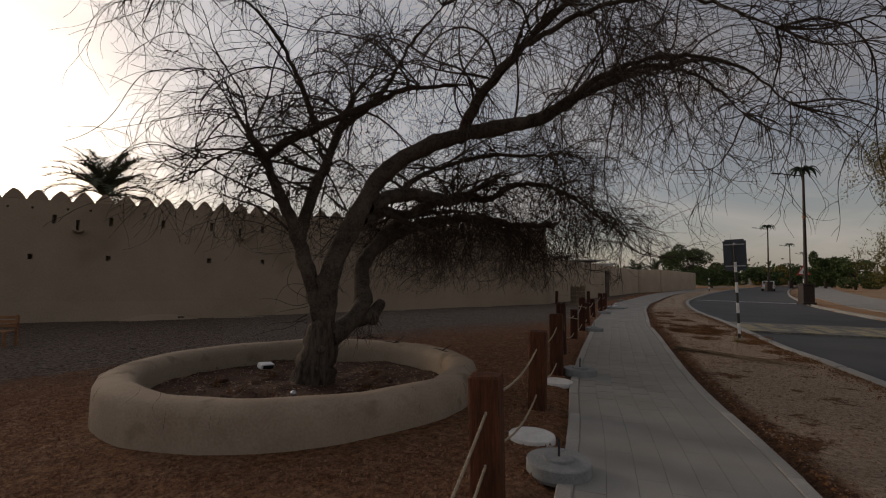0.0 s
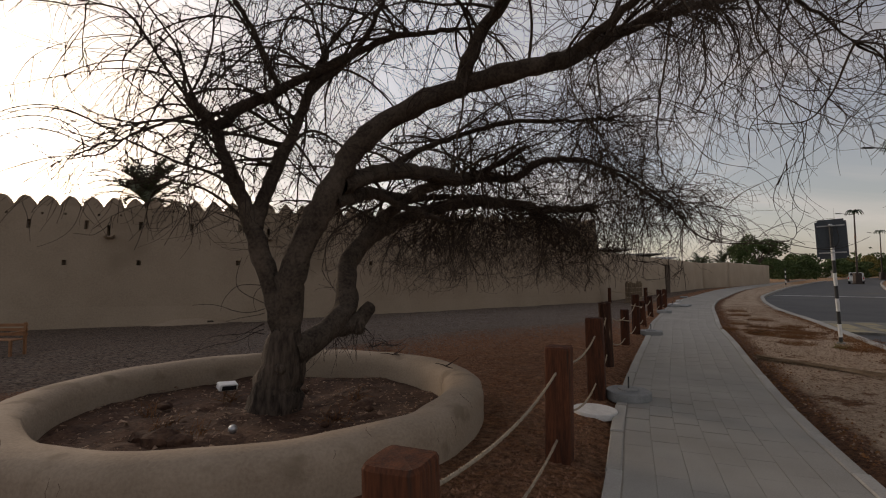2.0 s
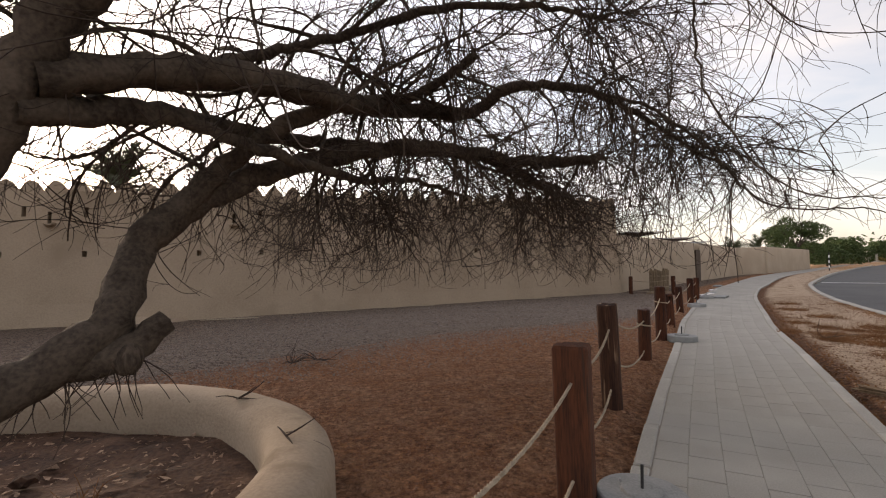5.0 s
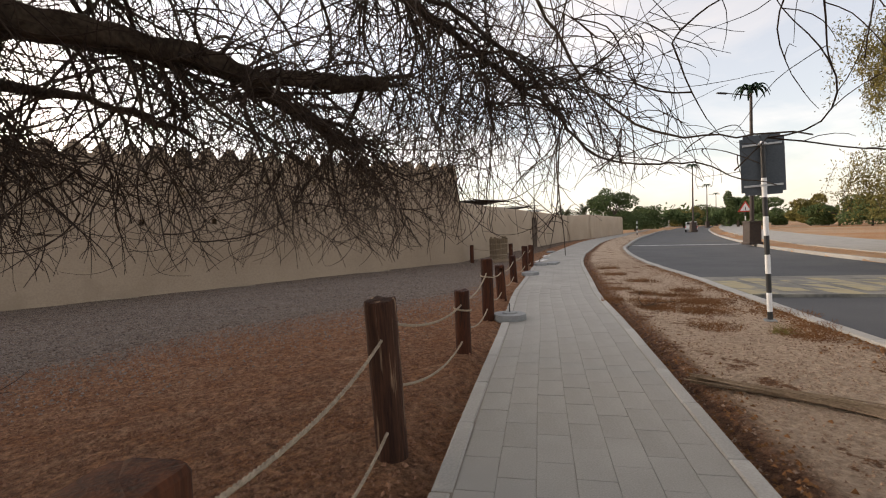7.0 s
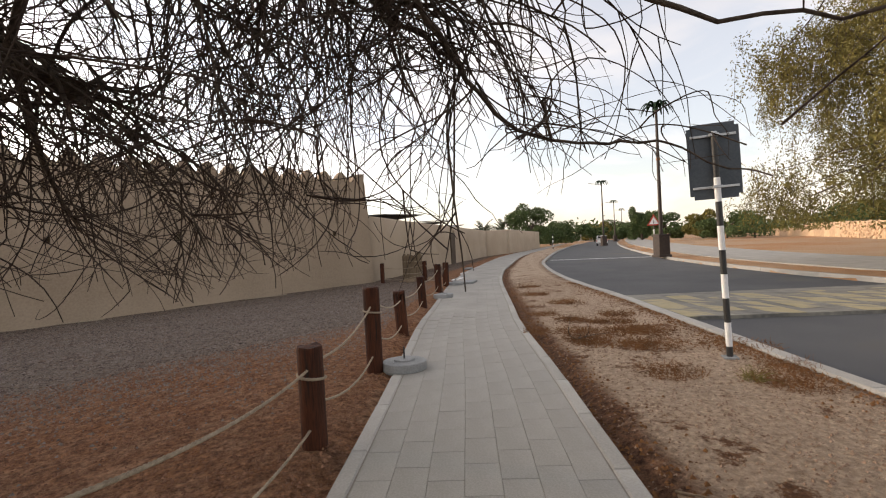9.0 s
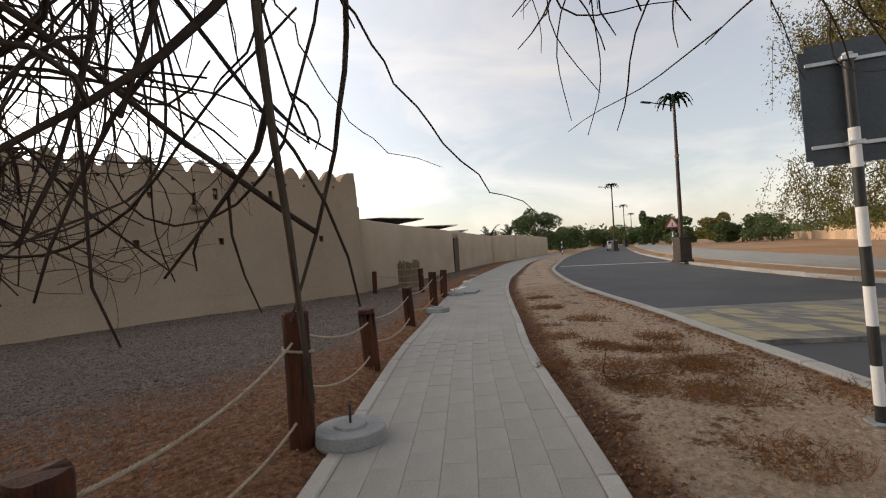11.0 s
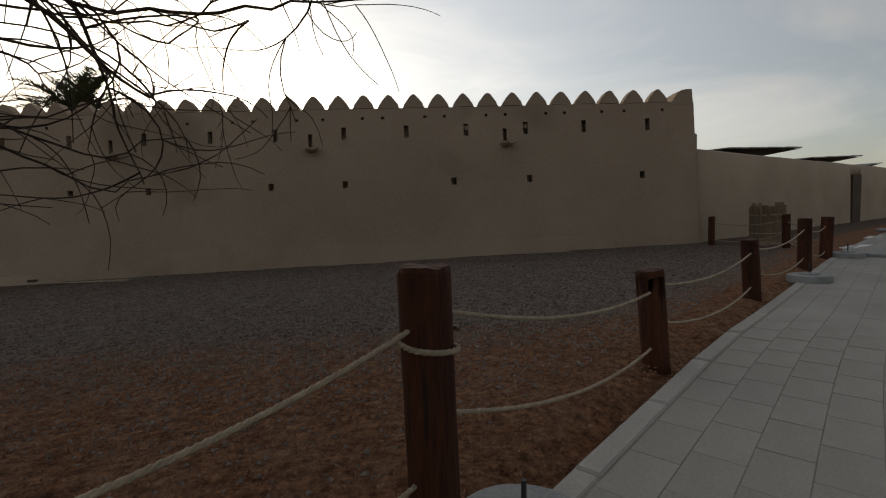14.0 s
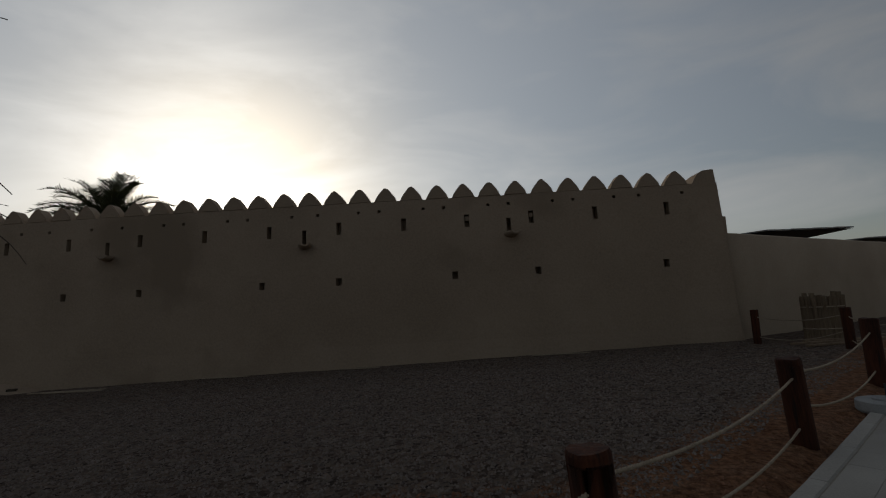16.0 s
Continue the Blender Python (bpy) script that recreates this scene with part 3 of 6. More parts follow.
# corner merlon, cut off straight at the corner
cm = bmesh.new()
prof = [(-0.58, -0.03), (-0.50, 0.14), (-0.38, 0.33), (-0.22, 0.43), (0.0, 0.455), (0.10, 0.45), (0.14, -0.03)]
fr = [cm.verts.new((x, 0, z)) for x, z in prof]
bk = [cm.verts.new((x, 0.7, z)) for x, z in prof]
cm.faces.new(fr), cm.faces.new(bk[::-1])
for i in range(len(prof)):
    j = (i + 1) % len(prof)
    cm.faces.new([fr[j], fr[i], bk[i], bk[j]])
part("corner_merlon", cm, mud, wall_fort, at=pose(19.9, WALL_Y + 0.15, WALL_TOP - 0.05))

# two low steps of the parapet behind the corner
for x, wide, top in ((20.2, 0.26, 3.98), (20.39, 0.14, 3.52)):
    part("parapet_step", box(wide, 0.7, 1.6, 0.04, (x, 25.35, top - 0.8)), mud, wall_fort)

# half-round spouts under the tall slots
for x in spout_x:
    bm = bmesh.new()
    n = 9
    rows = []
    for y, r in ((0.05, 0.21), (-0.2, 0.19), (-0.42, 0.15)):
        outer = [bm.verts.new((math.cos(math.pi + math.pi * i / (n - 1)) * r, y, math.sin(math.pi + math.pi * i / (n - 1)) * r * 0.75)) for i in range(n)]
        inner = [bm.verts.new((math.cos(math.pi + math.pi * i / (n - 1)) * r * 0.68, y, math.sin(math.pi + math.pi * i / (n - 1)) * r * 0.42 + 0.01)) for i in range(n)]
        rows.append((outer, inner))
    for (o1, i1), (o2, i2) in zip(rows, rows[1:]):
        for i in range(n - 1):
            bm.faces.new([o1[i], o1[i + 1], o2[i + 1], o2[i]])
            bm.faces.new([i1[i], i2[i], i2[i + 1], i1[i + 1]])
        bm.faces.new([o1[0], o2[0], i2[0], i1[0]])
        bm.faces.new([o1[-1], i1[-1], i2[-1], o2[-1]])
    o, q = rows[-1]
    for i in range(n - 1):
        bm.faces.new([o[i], o[i + 1], q[i + 1], q[i]])
    part("spout", bm, mud, wall_fort, at=pose(x + 0.03, WALL_Y + 0.08, 3.36, 0, 0, 18), smooth=True)

# the fort's return wall, stepping down behind the corner
def long_wall(name, a, b, h0, h1, thick, material, cap=0.0, base=-0.6, seed=0.0, step=1.0):
    """A wall between two places, its outer face on the line, its top sloping from h0 to h1."""
    a, b = np.array(a, float), np.array(b, float)
    d = (b - a) / np.linalg.norm(b - a)
    nrm = np.array([-d[1], d[0]])
    m = max(2, int(np.linalg.norm(b - a) / step) + 1)
    bm = bmesh.new()
    rings = []
    for i, t in enumerate(np.linspace(0, 1, m)):
        p = a + (b - a) * t
        h = h0 + (h1 - h0) * t + 0.03 * noise.noise((p[0] * 0.5, p[1] * 0.5, seed))
        w = 0.03 * noise.noise((p[0] * 0.4, p[1] * 0.4, seed + 5))
        ring = [(-w - 0.05, base), (-w - 0.03, 0.25), (-w, h * 0.55), (w * 0.5, h - 0.06), (0.06, h), (thick - 0.06, h), (thick, h - 0.06), (thick, base)]
        rings.append([bm.verts.new((p[0] + nrm[0] * o, p[1] + nrm[1] * o, z)) for o, z in ring])
    for r, s in zip(rings, rings[1:]):
        for i in range(7):
            bm.faces.new([r[i], s[i], s[i + 1], r[i + 1]])
    bm.faces.new(rings[0])
    bm.faces.new(rings[-1][::-1])
    for f in bm.faces:
        f.smooth = True
    return tagged(part(name, bm, material), "", "wall", kind="structure")


tagged(long_wall("wall_return", (20.02, 25.2), (22.0, 33.0), 4.35, 4.1, 0.6, mud), "mud-plastered side wall of the fort")
for i in range(5):
    part("step_merlon", merlons[i], parent=bpy.data.objects["wall_return"], at=pose(20.45 + 0.36 * i, 26.6 + 1.4 * i, 4.2, 0, 0, 76))
tagged(long_wall("wall_low", (20.15, 24.5), (44.0, 38.87), 2.95, 2.62, 0.5, mud_low, seed=2), "long pale mud-plastered boundary wall with a narrow door")
cut(bpy.data.objects["wall_low"], [((32.48, 31.65, 1.1), (0.9, 1.4, 2.35))])
tagged(long_wall("wall_jut", (44.09, 38.92), (49.85, 40.75), 2.62, 2.75, 0.5, mud_low, seed=3), "short projecting face of the boundary wall")
tagged(long_wall("wall_end", (49.85, 40.7), (69.9, 50.85), 2.75, 2.6, 0.5, mud_low, seed=4), "end stretch of the pale boundary wall")
ends = tagged(long_wall("wall_back", (-34.0, 25.3), (-34.0, 60.0), 4.3, 4.3, 0.6, mud, seed=7), "plain rear wall of the fort")
door_1 = tagged(part("door_1", box(1.1, 0.08, 2.35, 0.01), door_wood, at=pose(32.6, 31.95, 1.1, 0, 0, 30)), "dark weathered plank door recessed in the wall", "door", kind="structure")

# ---- planter ----
PC, PR, OVAL = (2.13, 6.87), 2.2, 1.07          # middle, middle radius and width to depth of the ring wall


def planter():
    bm = bmesh.new()
    prof = [(0.24, -0.25), (0.23, 0.05), (0.225, 0.24), (0.195, 0.33), (0.11, 0.375), (0.0, 0.385), (-0.11, 0.37), (-0.19, 0.32), (-0.22, 0.23), (-0.23, -0.15)]
    rings = []
    for i in range(96):
        a = 2 * math.pi * i / 96
        px, py = math.cos(a), math.sin(a)
        k = 0.035 * noise.noise((px * 2.2, py * 2.2, 0.4))
        ring = []
        for j, (o, z) in enumerate(prof):
            w = 0.028 * noise.noise((px * 5 + j * 0.3, py * 5, z * 6)) + k
            r = PR + o + w
            ring.append(bm.verts.new((PC[0] + px * r * OVAL, PC[1] + py * r, z + (0.02 * noise.noise((px * 4, py * 4, 7.7)) if 0 < j < 9 else 0))))
        rings.append(ring)
    for i in range(96):
        r, s = rings[i], rings[(i + 1) % 96]
        for j in range(len(prof) - 1):
            bm.faces.new([r[j], s[j], s[j + 1], r[j + 1]])
    for f in bm.faces:
        f.smooth = True
    return bm


planter_ring = tagged(part("tree_planter", planter(), mud_ring), "round tan mud-rendered ring wall, cracked and worn", "planter")
bm = bmesh.new()
rows = []
for k in range(13):
    r = 2.1 * k / 12
    rows.append([bm.verts.new((PC[0] + OVAL * r * math.cos(2 * math.pi * i / 48), PC[1] + r * math.sin(2 * math.pi * i / 48),
                               0.02 + 0.07 * noise.noise((r * math.cos(i / 7.64) * 1.7, r * math.sin(i / 7.64) * 1.7, 2.2)) + 0.05 * noise.noise((r * math.cos(i / 7.64) * 6, r * math.sin(i / 7.64) * 6, 5.2)))) for i in range(48)])
for r, s in zip(rows, rows[1:]):
    for i in range(48):
        bm.faces.new([r[i], r[(i + 1) % 48], s[(i + 1) % 48], s[i]])
bmesh.ops.remove_doubles(bm, verts=bm.verts[:], dist=0.001)
part("soil", bm, soil_mat, planter_ring, "dark clods of soil with litter")
# cracks in the render, as thin recessed-looking seams of soil
rng = np.random.default_rng(5)
for i in range(28):
    crack = Tubes()
    a = rng.uniform(0, 2 * math.pi)
    z0 = rng.uniform(0.1, 0.3)
    pts = []
    for s in range(7):
        a += rng.normal(0, 0.006)
        r = PR + np.interp(z0 + s * 0.028, [0.05, 0.24, 0.33, 0.40], [0.231, 0.226, 0.196, 0.10]) + 0.001 + 0.035 * noise.noise((math.cos(a) * 2.2, math.sin(a) * 2.2, 0.4))
        pts.append((PC[0] + OVAL * r * math.cos(a), PC[1] + r * math.sin(a), z0 + s * 0.028))
    crack.add(pts, [0.0013] * 7, 4)
    part("crack", crack.mesh("crack", soil_mat), parent=planter_ring)

# ---- the old tree ----
rng = np.random.default_rng(11)
old_tree = tagged(new("old_tree", None), "old leaning desert tree with bare tangled drooping twigs", "tree")
BOUGHS = {
    "trunk": ([(2.22, 7.0, -0.1), (2.26, 6.98, 0.2), (2.34, 6.95, 0.6), (2.40, 6.93, 1.05)], 0.275, 0.224),
    "left": ([(2.38, 6.95, 0.9), (2.12, 7.0, 1.75), (1.86, 7.09, 2.54), (1.6, 7.3, 3.1), (1.46, 7.4, 3.5), (1.2, 7.15, 3.77)], 0.157, 0.055),
    "left_arm": ([(1.46, 7.4, 3.48), (1.75, 7.38, 3.75), (2.25, 7.35, 4.08), (3.0, 7.2, 4.5), (3.7, 7.1, 4.88), (4.6, 7.0, 5.1)], 0.075, 0.03),
    "middle": ([(1.98, 7.06, 2.2), (2.07, 7.15, 2.54), (2.26, 7.32, 3.09), (2.47, 7.4, 3.6), (2.62, 7.4, 4.08), (2.85, 7.35, 4.7)], 0.108, 0.045),
    "main": ([(2.38, 6.93, 0.9), (2.41, 6.9, 1.6), (2.6, 6.88, 2.1), (2.85, 6.85, 2.64), (3.2, 6.8, 3.25), (3.7, 6.7, 3.68), (4.4, 6.35, 3.98), (5.1, 5.85, 4.12), (5.7, 5.9, 4.35), (6.98, 6.3, 5.14), (8.6, 6.6, 5.95), (10.2, 6.9, 6.6), (11.5, 7.2, 7.1)], 0.176, 0.025),
    "main_fork": ([(4.4, 6.35, 3.97), (4.6, 5.95, 4.6), (5.2, 5.7, 5.4), (5.9, 5.5, 6.2), (6.5, 5.3, 6.9)], 0.095, 0.035),
    "arch": ([(2.98, 6.85, 2.75), (3.65, 7.35, 3.05), (4.4, 7.75, 3.17), (5.0, 8.07, 3.16), (5.79, 8.85, 3.4), (6.6, 9.02, 3.5), (7.06, 8.95, 3.82), (8.1, 9.05, 3.95), (9.15, 9.16, 3.73), (9.9, 8.95, 3.2), (10.35, 8.6, 2.74)], 0.140, 0.012),
    "under_arch": ([(2.88, 6.8, 2.55), (3.5, 7.6, 2.78), (4.3, 8.6, 2.92), (5.2, 9.4, 3.1), (6.2, 10.2, 3.3), (7.2, 10.4, 3.3)], 0.112, 0.024),
    "low_limb": ([(2.42, 6.9, 0.7), (2.9, 7.3, 0.93), (3.16, 7.6, 1.25), (3.25, 8.0, 1.86), (3.8, 8.45, 2.35), (4.6, 8.7, 2.7), (5.61, 8.78, 2.93), (6.6, 8.95, 2.95), (7.25, 9.1, 2.9), (8.34, 8.98, 2.95)], 0.164, 0.063),
    "low_up": ([(3.35, 8.1, 1.95), (3.8, 8.25, 2.5), (4.35, 8.2, 2.92), (5.0, 8.2, 3.2), (5.7, 8.6, 3.45), (6.4, 8.3, 3.9)], 0.115, 0.043),
    "low_stub": ([(2.9, 7.3, 0.93), (3.15, 7.45, 0.93), (3.38, 7.55, 1.05), (3.5, 7.62, 1.18)], 0.119, 0.093),
    "low_fork": ([(6.6, 8.95, 2.95), (7.2, 9.3, 2.9), (7.8, 9.7, 2.76), (8.39, 10.08, 2.58)], 0.08, 0.055),
    "cross_one": ([(3.7, 7.4, 3.07), (4.2, 7.9, 3.5), (5.0, 8.2, 3.9), (5.9, 8.0, 4.2), (7.0, 7.9, 4.3), (8.45, 8.6, 4.7)], 0.06, 0.02),
    "cross_two": ([(3.5, 7.6, 2.8), (4.4, 8.1, 2.6), (5.2, 8.9, 2.55), (6.0, 9.6, 2.7), (6.8, 9.9, 2.5)], 0.06, 0.025),
    "over_path": ([(8.1, 9.05, 3.95), (8.9, 8.6, 3.6), (9.7, 8.4, 3.0), (10.23, 8.41, 2.54), (10.65, 8.38, 2.32), (11.13, 8.08, 2.21), (11.48, 7.73, 2.19), (11.77, 7.51, 2.04), (12.03, 7.2, 1.92)], 0.026, 0.005),
    "back_reach": ([(7.2, 10.4, 3.3), (8.3, 10.9, 2.9), (9.4, 11.35, 2.27), (10.0, 11.68, 2.22), (10.5, 11.72, 2.23), (10.8, 11.74, 2.25), (11.04, 11.74, 2.28), (11.35, 11.74, 2.31)], 0.024, 0.003),
    "right_one": ([(5.7, 5.9, 4.35), (6.3, 5.2, 4.9), (7.2, 4.65, 5.2), (8.2, 4.2, 5.05), (9.0, 3.9, 4.5)], 0.06, 0.012),
    "right_two": ([(6.98, 6.3, 5.14), (7.8, 5.75, 5.6), (8.9, 5.35, 5.45), (9.8, 5.1, 4.8)], 0.055, 0.012),
    "right_three": ([(5.2, 5.7, 5.4), (5.9, 4.7, 5.7), (6.8, 3.9, 5.6), (7.6, 3.3, 5.1)], 0.045, 0.012),
    "hanging": ([(8.9, 9.12, 3.8), (9.5, 8.8, 3.5), (10.0, 8.55, 3.15), (10.28, 8.6, 2.85)], 0.016, 0.006),
    "left_up": ([(2.25, 7.35, 4.08), (1.9, 7.1, 4.7), (1.5, 6.9, 5.3), (0.9, 6.7, 5.7)], 0.045, 0.012),
    "middle_up": ([(2.62, 7.4, 4.08), (3.3, 7.2, 4.8), (3.7, 6.9, 5.6), (4.2, 6.7, 6.3)], 0.05, 0.014),
    "near_spray": ([(8.2, 6.7, 5.75), (8.5, 7.4, 3.9), (8.95, 7.25, 2.7), (9.25, 6.97, 2.28), (9.5, 6.8, 2.16), (9.75, 6.5, 2.14), (10.0, 6.2, 2.1)], 0.02, 0.005),
    "tip_one": ([(9.9, 8.95, 3.2), (10.5, 9.25, 2.6), (10.95, 9.3, 2.15), (11.31, 9.26, 1.79), (11.5, 9.24, 1.7), (11.69, 9.18, 1.61)], 0.008, 0.0022),
    "tip_two": ([(9.9, 8.95, 3.2), (10.6, 9.9, 2.85), (11.2, 10.25, 2.35), (11.6, 10.25, 2.12), (11.96, 10.2, 2.05)], 0.007, 0.002),
}
limb_lines = {}
for name, (pts, r0, r1) in BOUGHS.items():
    line = spline(pts, 0.11)
    m = len(line)
    line[1:-1] += rng.normal(0, 0.012, (m - 2, 3))
    rad = np.linspace(r0, r1, m) * (1 + 0.07 * np.sin(np.arange(m) * 0.7 + rng.uniform(0, 6)))
    if name == "trunk":
        rad = np.interp(np.linspace(0, 1, m), [0, 0.2, 0.45, 0.8, 1], [0.39, 0.31, 0.27, 0.235, 0.12])
    limb_lines[name] = (line, rad)
    tb = Tubes()
    tb.add(line, rad, 12 if r0 > 0.1 else 8, 0.07, rng)
    part("trunk" if name == "trunk" else "limb", tb.mesh("limb", bark if name == "trunk" else limb_bark), parent=old_tree)
# cut knots on the trunk and limbs
for x, y, z, r in ((2.30, 6.72, 0.55, 0.07), (3.3, 7.45, 0.92, 0.12)):
    bm = bmesh.new()
    bmesh.ops.create_icosphere(bm, subdivisions=2, radius=r)
    for v in bm.verts:
        v.co *= 1 + 0.25 * noise.noise(v.co * 14)
    part("knot", bm, bark, old_tree, at=Matrix.Translation((x, y, z)), smooth=True)

branch, twigs = Tubes(), Tubes()


def clear(pts):
    """Whether a line of points stays out of the way along the footpath."""
    p = np.asarray(pts)
    over = (p[:, 1] - p[:, 0] + 3.25) * 0.7071
    walk_way = (over < np.where(p[:, 0] > 9.3, 1.05, 1.45)) & (p[:, 2] < np.where(p[:, 0] > 9.5, 1.9, 2.2))
    ahead = (p[:, 0] > 10.3) & (over > 0.75) & (p[:, 2] < 2.75)
    near = (over < 2.3) & (p[:, 0] < 7.6) & (p[:, 2] < 2.7)
    beyond = (p[:, 0] > 10.25) & (p[:, 1] > 9.7) & (p[:, 2] < 2.8)
    tip_part = (p[:, 0] > 10.3) & (p[:, 1] > 11.2)
    low_part = p[:, 2] < np.where(p[:, 0] > 9.4, 1.25, 1.15 + np.clip(9.6 - p[:, 1], 0, 1.6) * 0.5)
    return not np.any(walk_way | ahead | near | beyond | low_part | tip_part)


def trim(pts, least=4):
    """The first stretch of a line that keeps clear of the path, cut at an uneven length."""
    for i in range(1, len(pts)):
        if not clear(pts[i:i + 1]):
            i = int(i * rng.uniform(0.6, 1.0))
            return pts[:i] if i >= least else None
    return pts if len(pts) >= least else None


def grow(start, way, length, r0, droop, curl, seg=0.13, hold=0.75):
    """A wandering, drooping line of points."""
    m = max(3, int(length / seg) + 1)
    pts = [np.array(start, float)]
    d = np.array(way, float)
    d /= np.linalg.norm(d)
    side = rng.normal(0, curl, 3)
    for i in range(m):
        side = side * hold + rng.normal(0, curl, 3) * 0.6
        d = d + side + np.array([0, 0, -droop * (0.4 + i / m)])
        d /= np.linalg.norm(d)
        pts.append(pts[-1] + d * length / m)
    return np.array(pts)


def out_of(p):
    """The way outwards from the middle of the crown, level."""
    d = np.array([p[0] - 4.6, (p[1] - 7.4) * 1.1, 0.0])
    return d / (np.linalg.norm(d) + 0.3)


seeds = []
DENSE = {"left": (8, 1.3, 4), "left_arm": (16, 1.8, 1), "left_up": (8, 1.5, 1), "middle": (14, 1.7, 3), "middle_up": (8, 1.7, 1), "right_one": (6, 1.7, 2), "right_two": (5, 1.7, 2), "right_three": (5, 1.8, 2), "main": (34, 2.1, 4), "main_fork": (20, 2.0, 1), "arch": (28, 1.5, 1), "under_arch": (27, 1.5, 1),
         "low_limb": (17, 1.2, 5), "low_fork": (7, 1.1, 0), "cross_one": (28, 1.5, 0), "cross_two": (20, 1.2, 1), "over_path": (7, 1.0, 1), "back_reach": (8, 0.8, 2), "near_spray": (5, 0.6, 5), "low_up": (20, 1.3, 1)}
for name, (count, length, skip) in DENSE.items():
    line, rad = limb_lines[name]
    first = int(len(line) * skip / 10)
    for i in np.sort(rng.integers(first, len(line), count)):
        p = line[i]
        up = rng.uniform(-0.5, 0.9) if name not in ("low_limb", "under_arch", "low_fork") else rng.uniform(-0.7, 0.5)
        if name in ("main", "main_fork", "left_arm", "middle", "left_up", "middle_up"):
            up = rng.uniform(-0.1, 1.2)
        if name in ("low_limb", "low_fork", "cross_two", "under_arch") and rng.uniform() < 0.45:
            up = rng.uniform(-1.4, -0.5)
        way = out_of(p) * rng.uniform(0.2, 1.2) + rng.normal(0, 0.55, 3) * np.array([1, 1, 0.4]) + np.array([0, 0, up])
        ln = length * rng.uniform(0.6, 1.5)
        sag = 0.0 if name in ("back_reach", "near_spray") else 0.10
        if not sag:
            way[2] = rng.uniform(-0.15, 0.25)
        pts = grow(p, way, ln, 0, sag, 0.13)
        if pts[:, 2].min() < 1.15 or not clear(pts):
            continue
        r = min(rad[i] * 0.5, 0.03) * rng.uniform(0.6, 1.0)
        branch.add(pts, np.linspace(r, 0.006, len(pts)), 6)
        seeds.append((pts, ln, sag))
# the limb tips themselves carry branches
for name in ("left", "left_arm", "left_up", "middle", "middle_up", "main", "main_fork", "right_one", "right_two", "right_three", "arch", "under_arch"):
    line, rad = limb_lines[name]
    for i in range(5):
        way = line[-1] - line[-5] + rng.normal(0, 0.3, 3)
        pts = grow(line[-1], way, rng.uniform(1.0, 2.4), 0, 0.08, 0.12)
        if not clear(pts):
            continue
        branch.add(pts, np.linspace(0.018, 0.005, len(pts)), 6)
        seeds.append((pts, 1.6, 0.1))
# long curtains that hang from the outer limbs towards the path
for name, count in (("arch", 36), ("cross_one", 16), ("over_path", 20), ("back_reach", 7), ("low_fork", 18), ("low_limb", 6), ("main", 8)):
    line, rad = limb_lines[name]
    outer = np.nonzero((line[:, 0] > (8.3 if name in ("arch", "over_path", "back_reach") else 7.4)) & (line[:, 0] < 11.0))[0]
    for i in rng.choice(outer, count):
        way = np.array([rng.normal(0.3, 0.45), rng.normal(0.25, 0.5), rng.uniform(-0.3, 0.5)])
        pts = grow(line[i], way, rng.uniform(1.2, 2.7), 0, 0.17, 0.12, 0.12, 0.9)
        pts = trim(pts[pts[:, 0] < 11.2])
        if pts is None:
            continue
        branch.add(pts, np.linspace(0.012, 0.004, len(pts)), 5)
        seeds.append((pts, 1.3, 0.16))
for name, count in (("right_one", 5), ("right_two", 6), ("right_three", 4)):
    line, rad = limb_lines[name]
    for i in rng.integers(len(line) // 3, len(line), count):
        way = np.array([rng.normal(0.35, 0.5), rng.normal(-0.15, 0.5), rng.uniform(-0.4, 0.6)])
        pts = grow(line[i], way, rng.uniform(1.0, 2.2), 0, 0.13, 0.12, 0.12, 0.9)
        pts = trim(pts[pts[:, 2] > 2.6])
        if pts is None:
            continue
        branch.add(pts, np.linspace(0.011, 0.004, len(pts)), 5)
        seeds.append((pts, 1.2, 0.14))
# a loose curtain beside the path
line, rad = limb_lines["hanging"]
for i in rng.integers(2, len(line), 44):
    pts = grow(line[i], (rng.normal(0.1, 0.35), rng.normal(-0.05, 0.35), rng.uniform(-0.8, 0.1)), rng.uniform(1.1, 2.3), 0, 0.2, 0.15, 0.1, 0.9)
    pts = trim(pts[(pts[:, 0] < 10.3) & (pts[:, 2] > 1.25)])
    if pts is None:
        continue
    branch.add(pts, np.linspace(0.008, 0.003, len(pts)), 5)
    seeds.append((pts, 0.5, 0.15))
second = []
for pts, ln, sag in seeds:
    for i in rng.integers(1, len(pts), int((3 + ln * 4.2) if pts[0][0] < 8.0 else (2 + ln * 2.4)) if sag else 4):
        d = pts[i] - pts[i - 1]
        d /= np.linalg.norm(d) + 1e-9
        way = d * 0.5 + out_of(pts[i]) * 0.35 + rng.normal(0, 0.6, 3) + np.array([0, 0, rng.uniform(-0.5, 0.4)])
        if not sag:
            way[2] *= 0.3
        q = grow(pts[i], way, rng.uniform(0.6, 1.9), 0, sag * 0.8, 0.12, 0.11, 0.9)
        keep = q[:, 2] > 1.0 + 0.25 * noise.noise((q[-1][0] * 2, q[-1][1] * 2, 1.0))
        q = trim(q[keep]) if keep.sum() >= 4 else None
        if q is None:
            continue
        twigs.add(q, np.linspace(0.007, 0.0028, len(q)), 4)
        second.append(q)
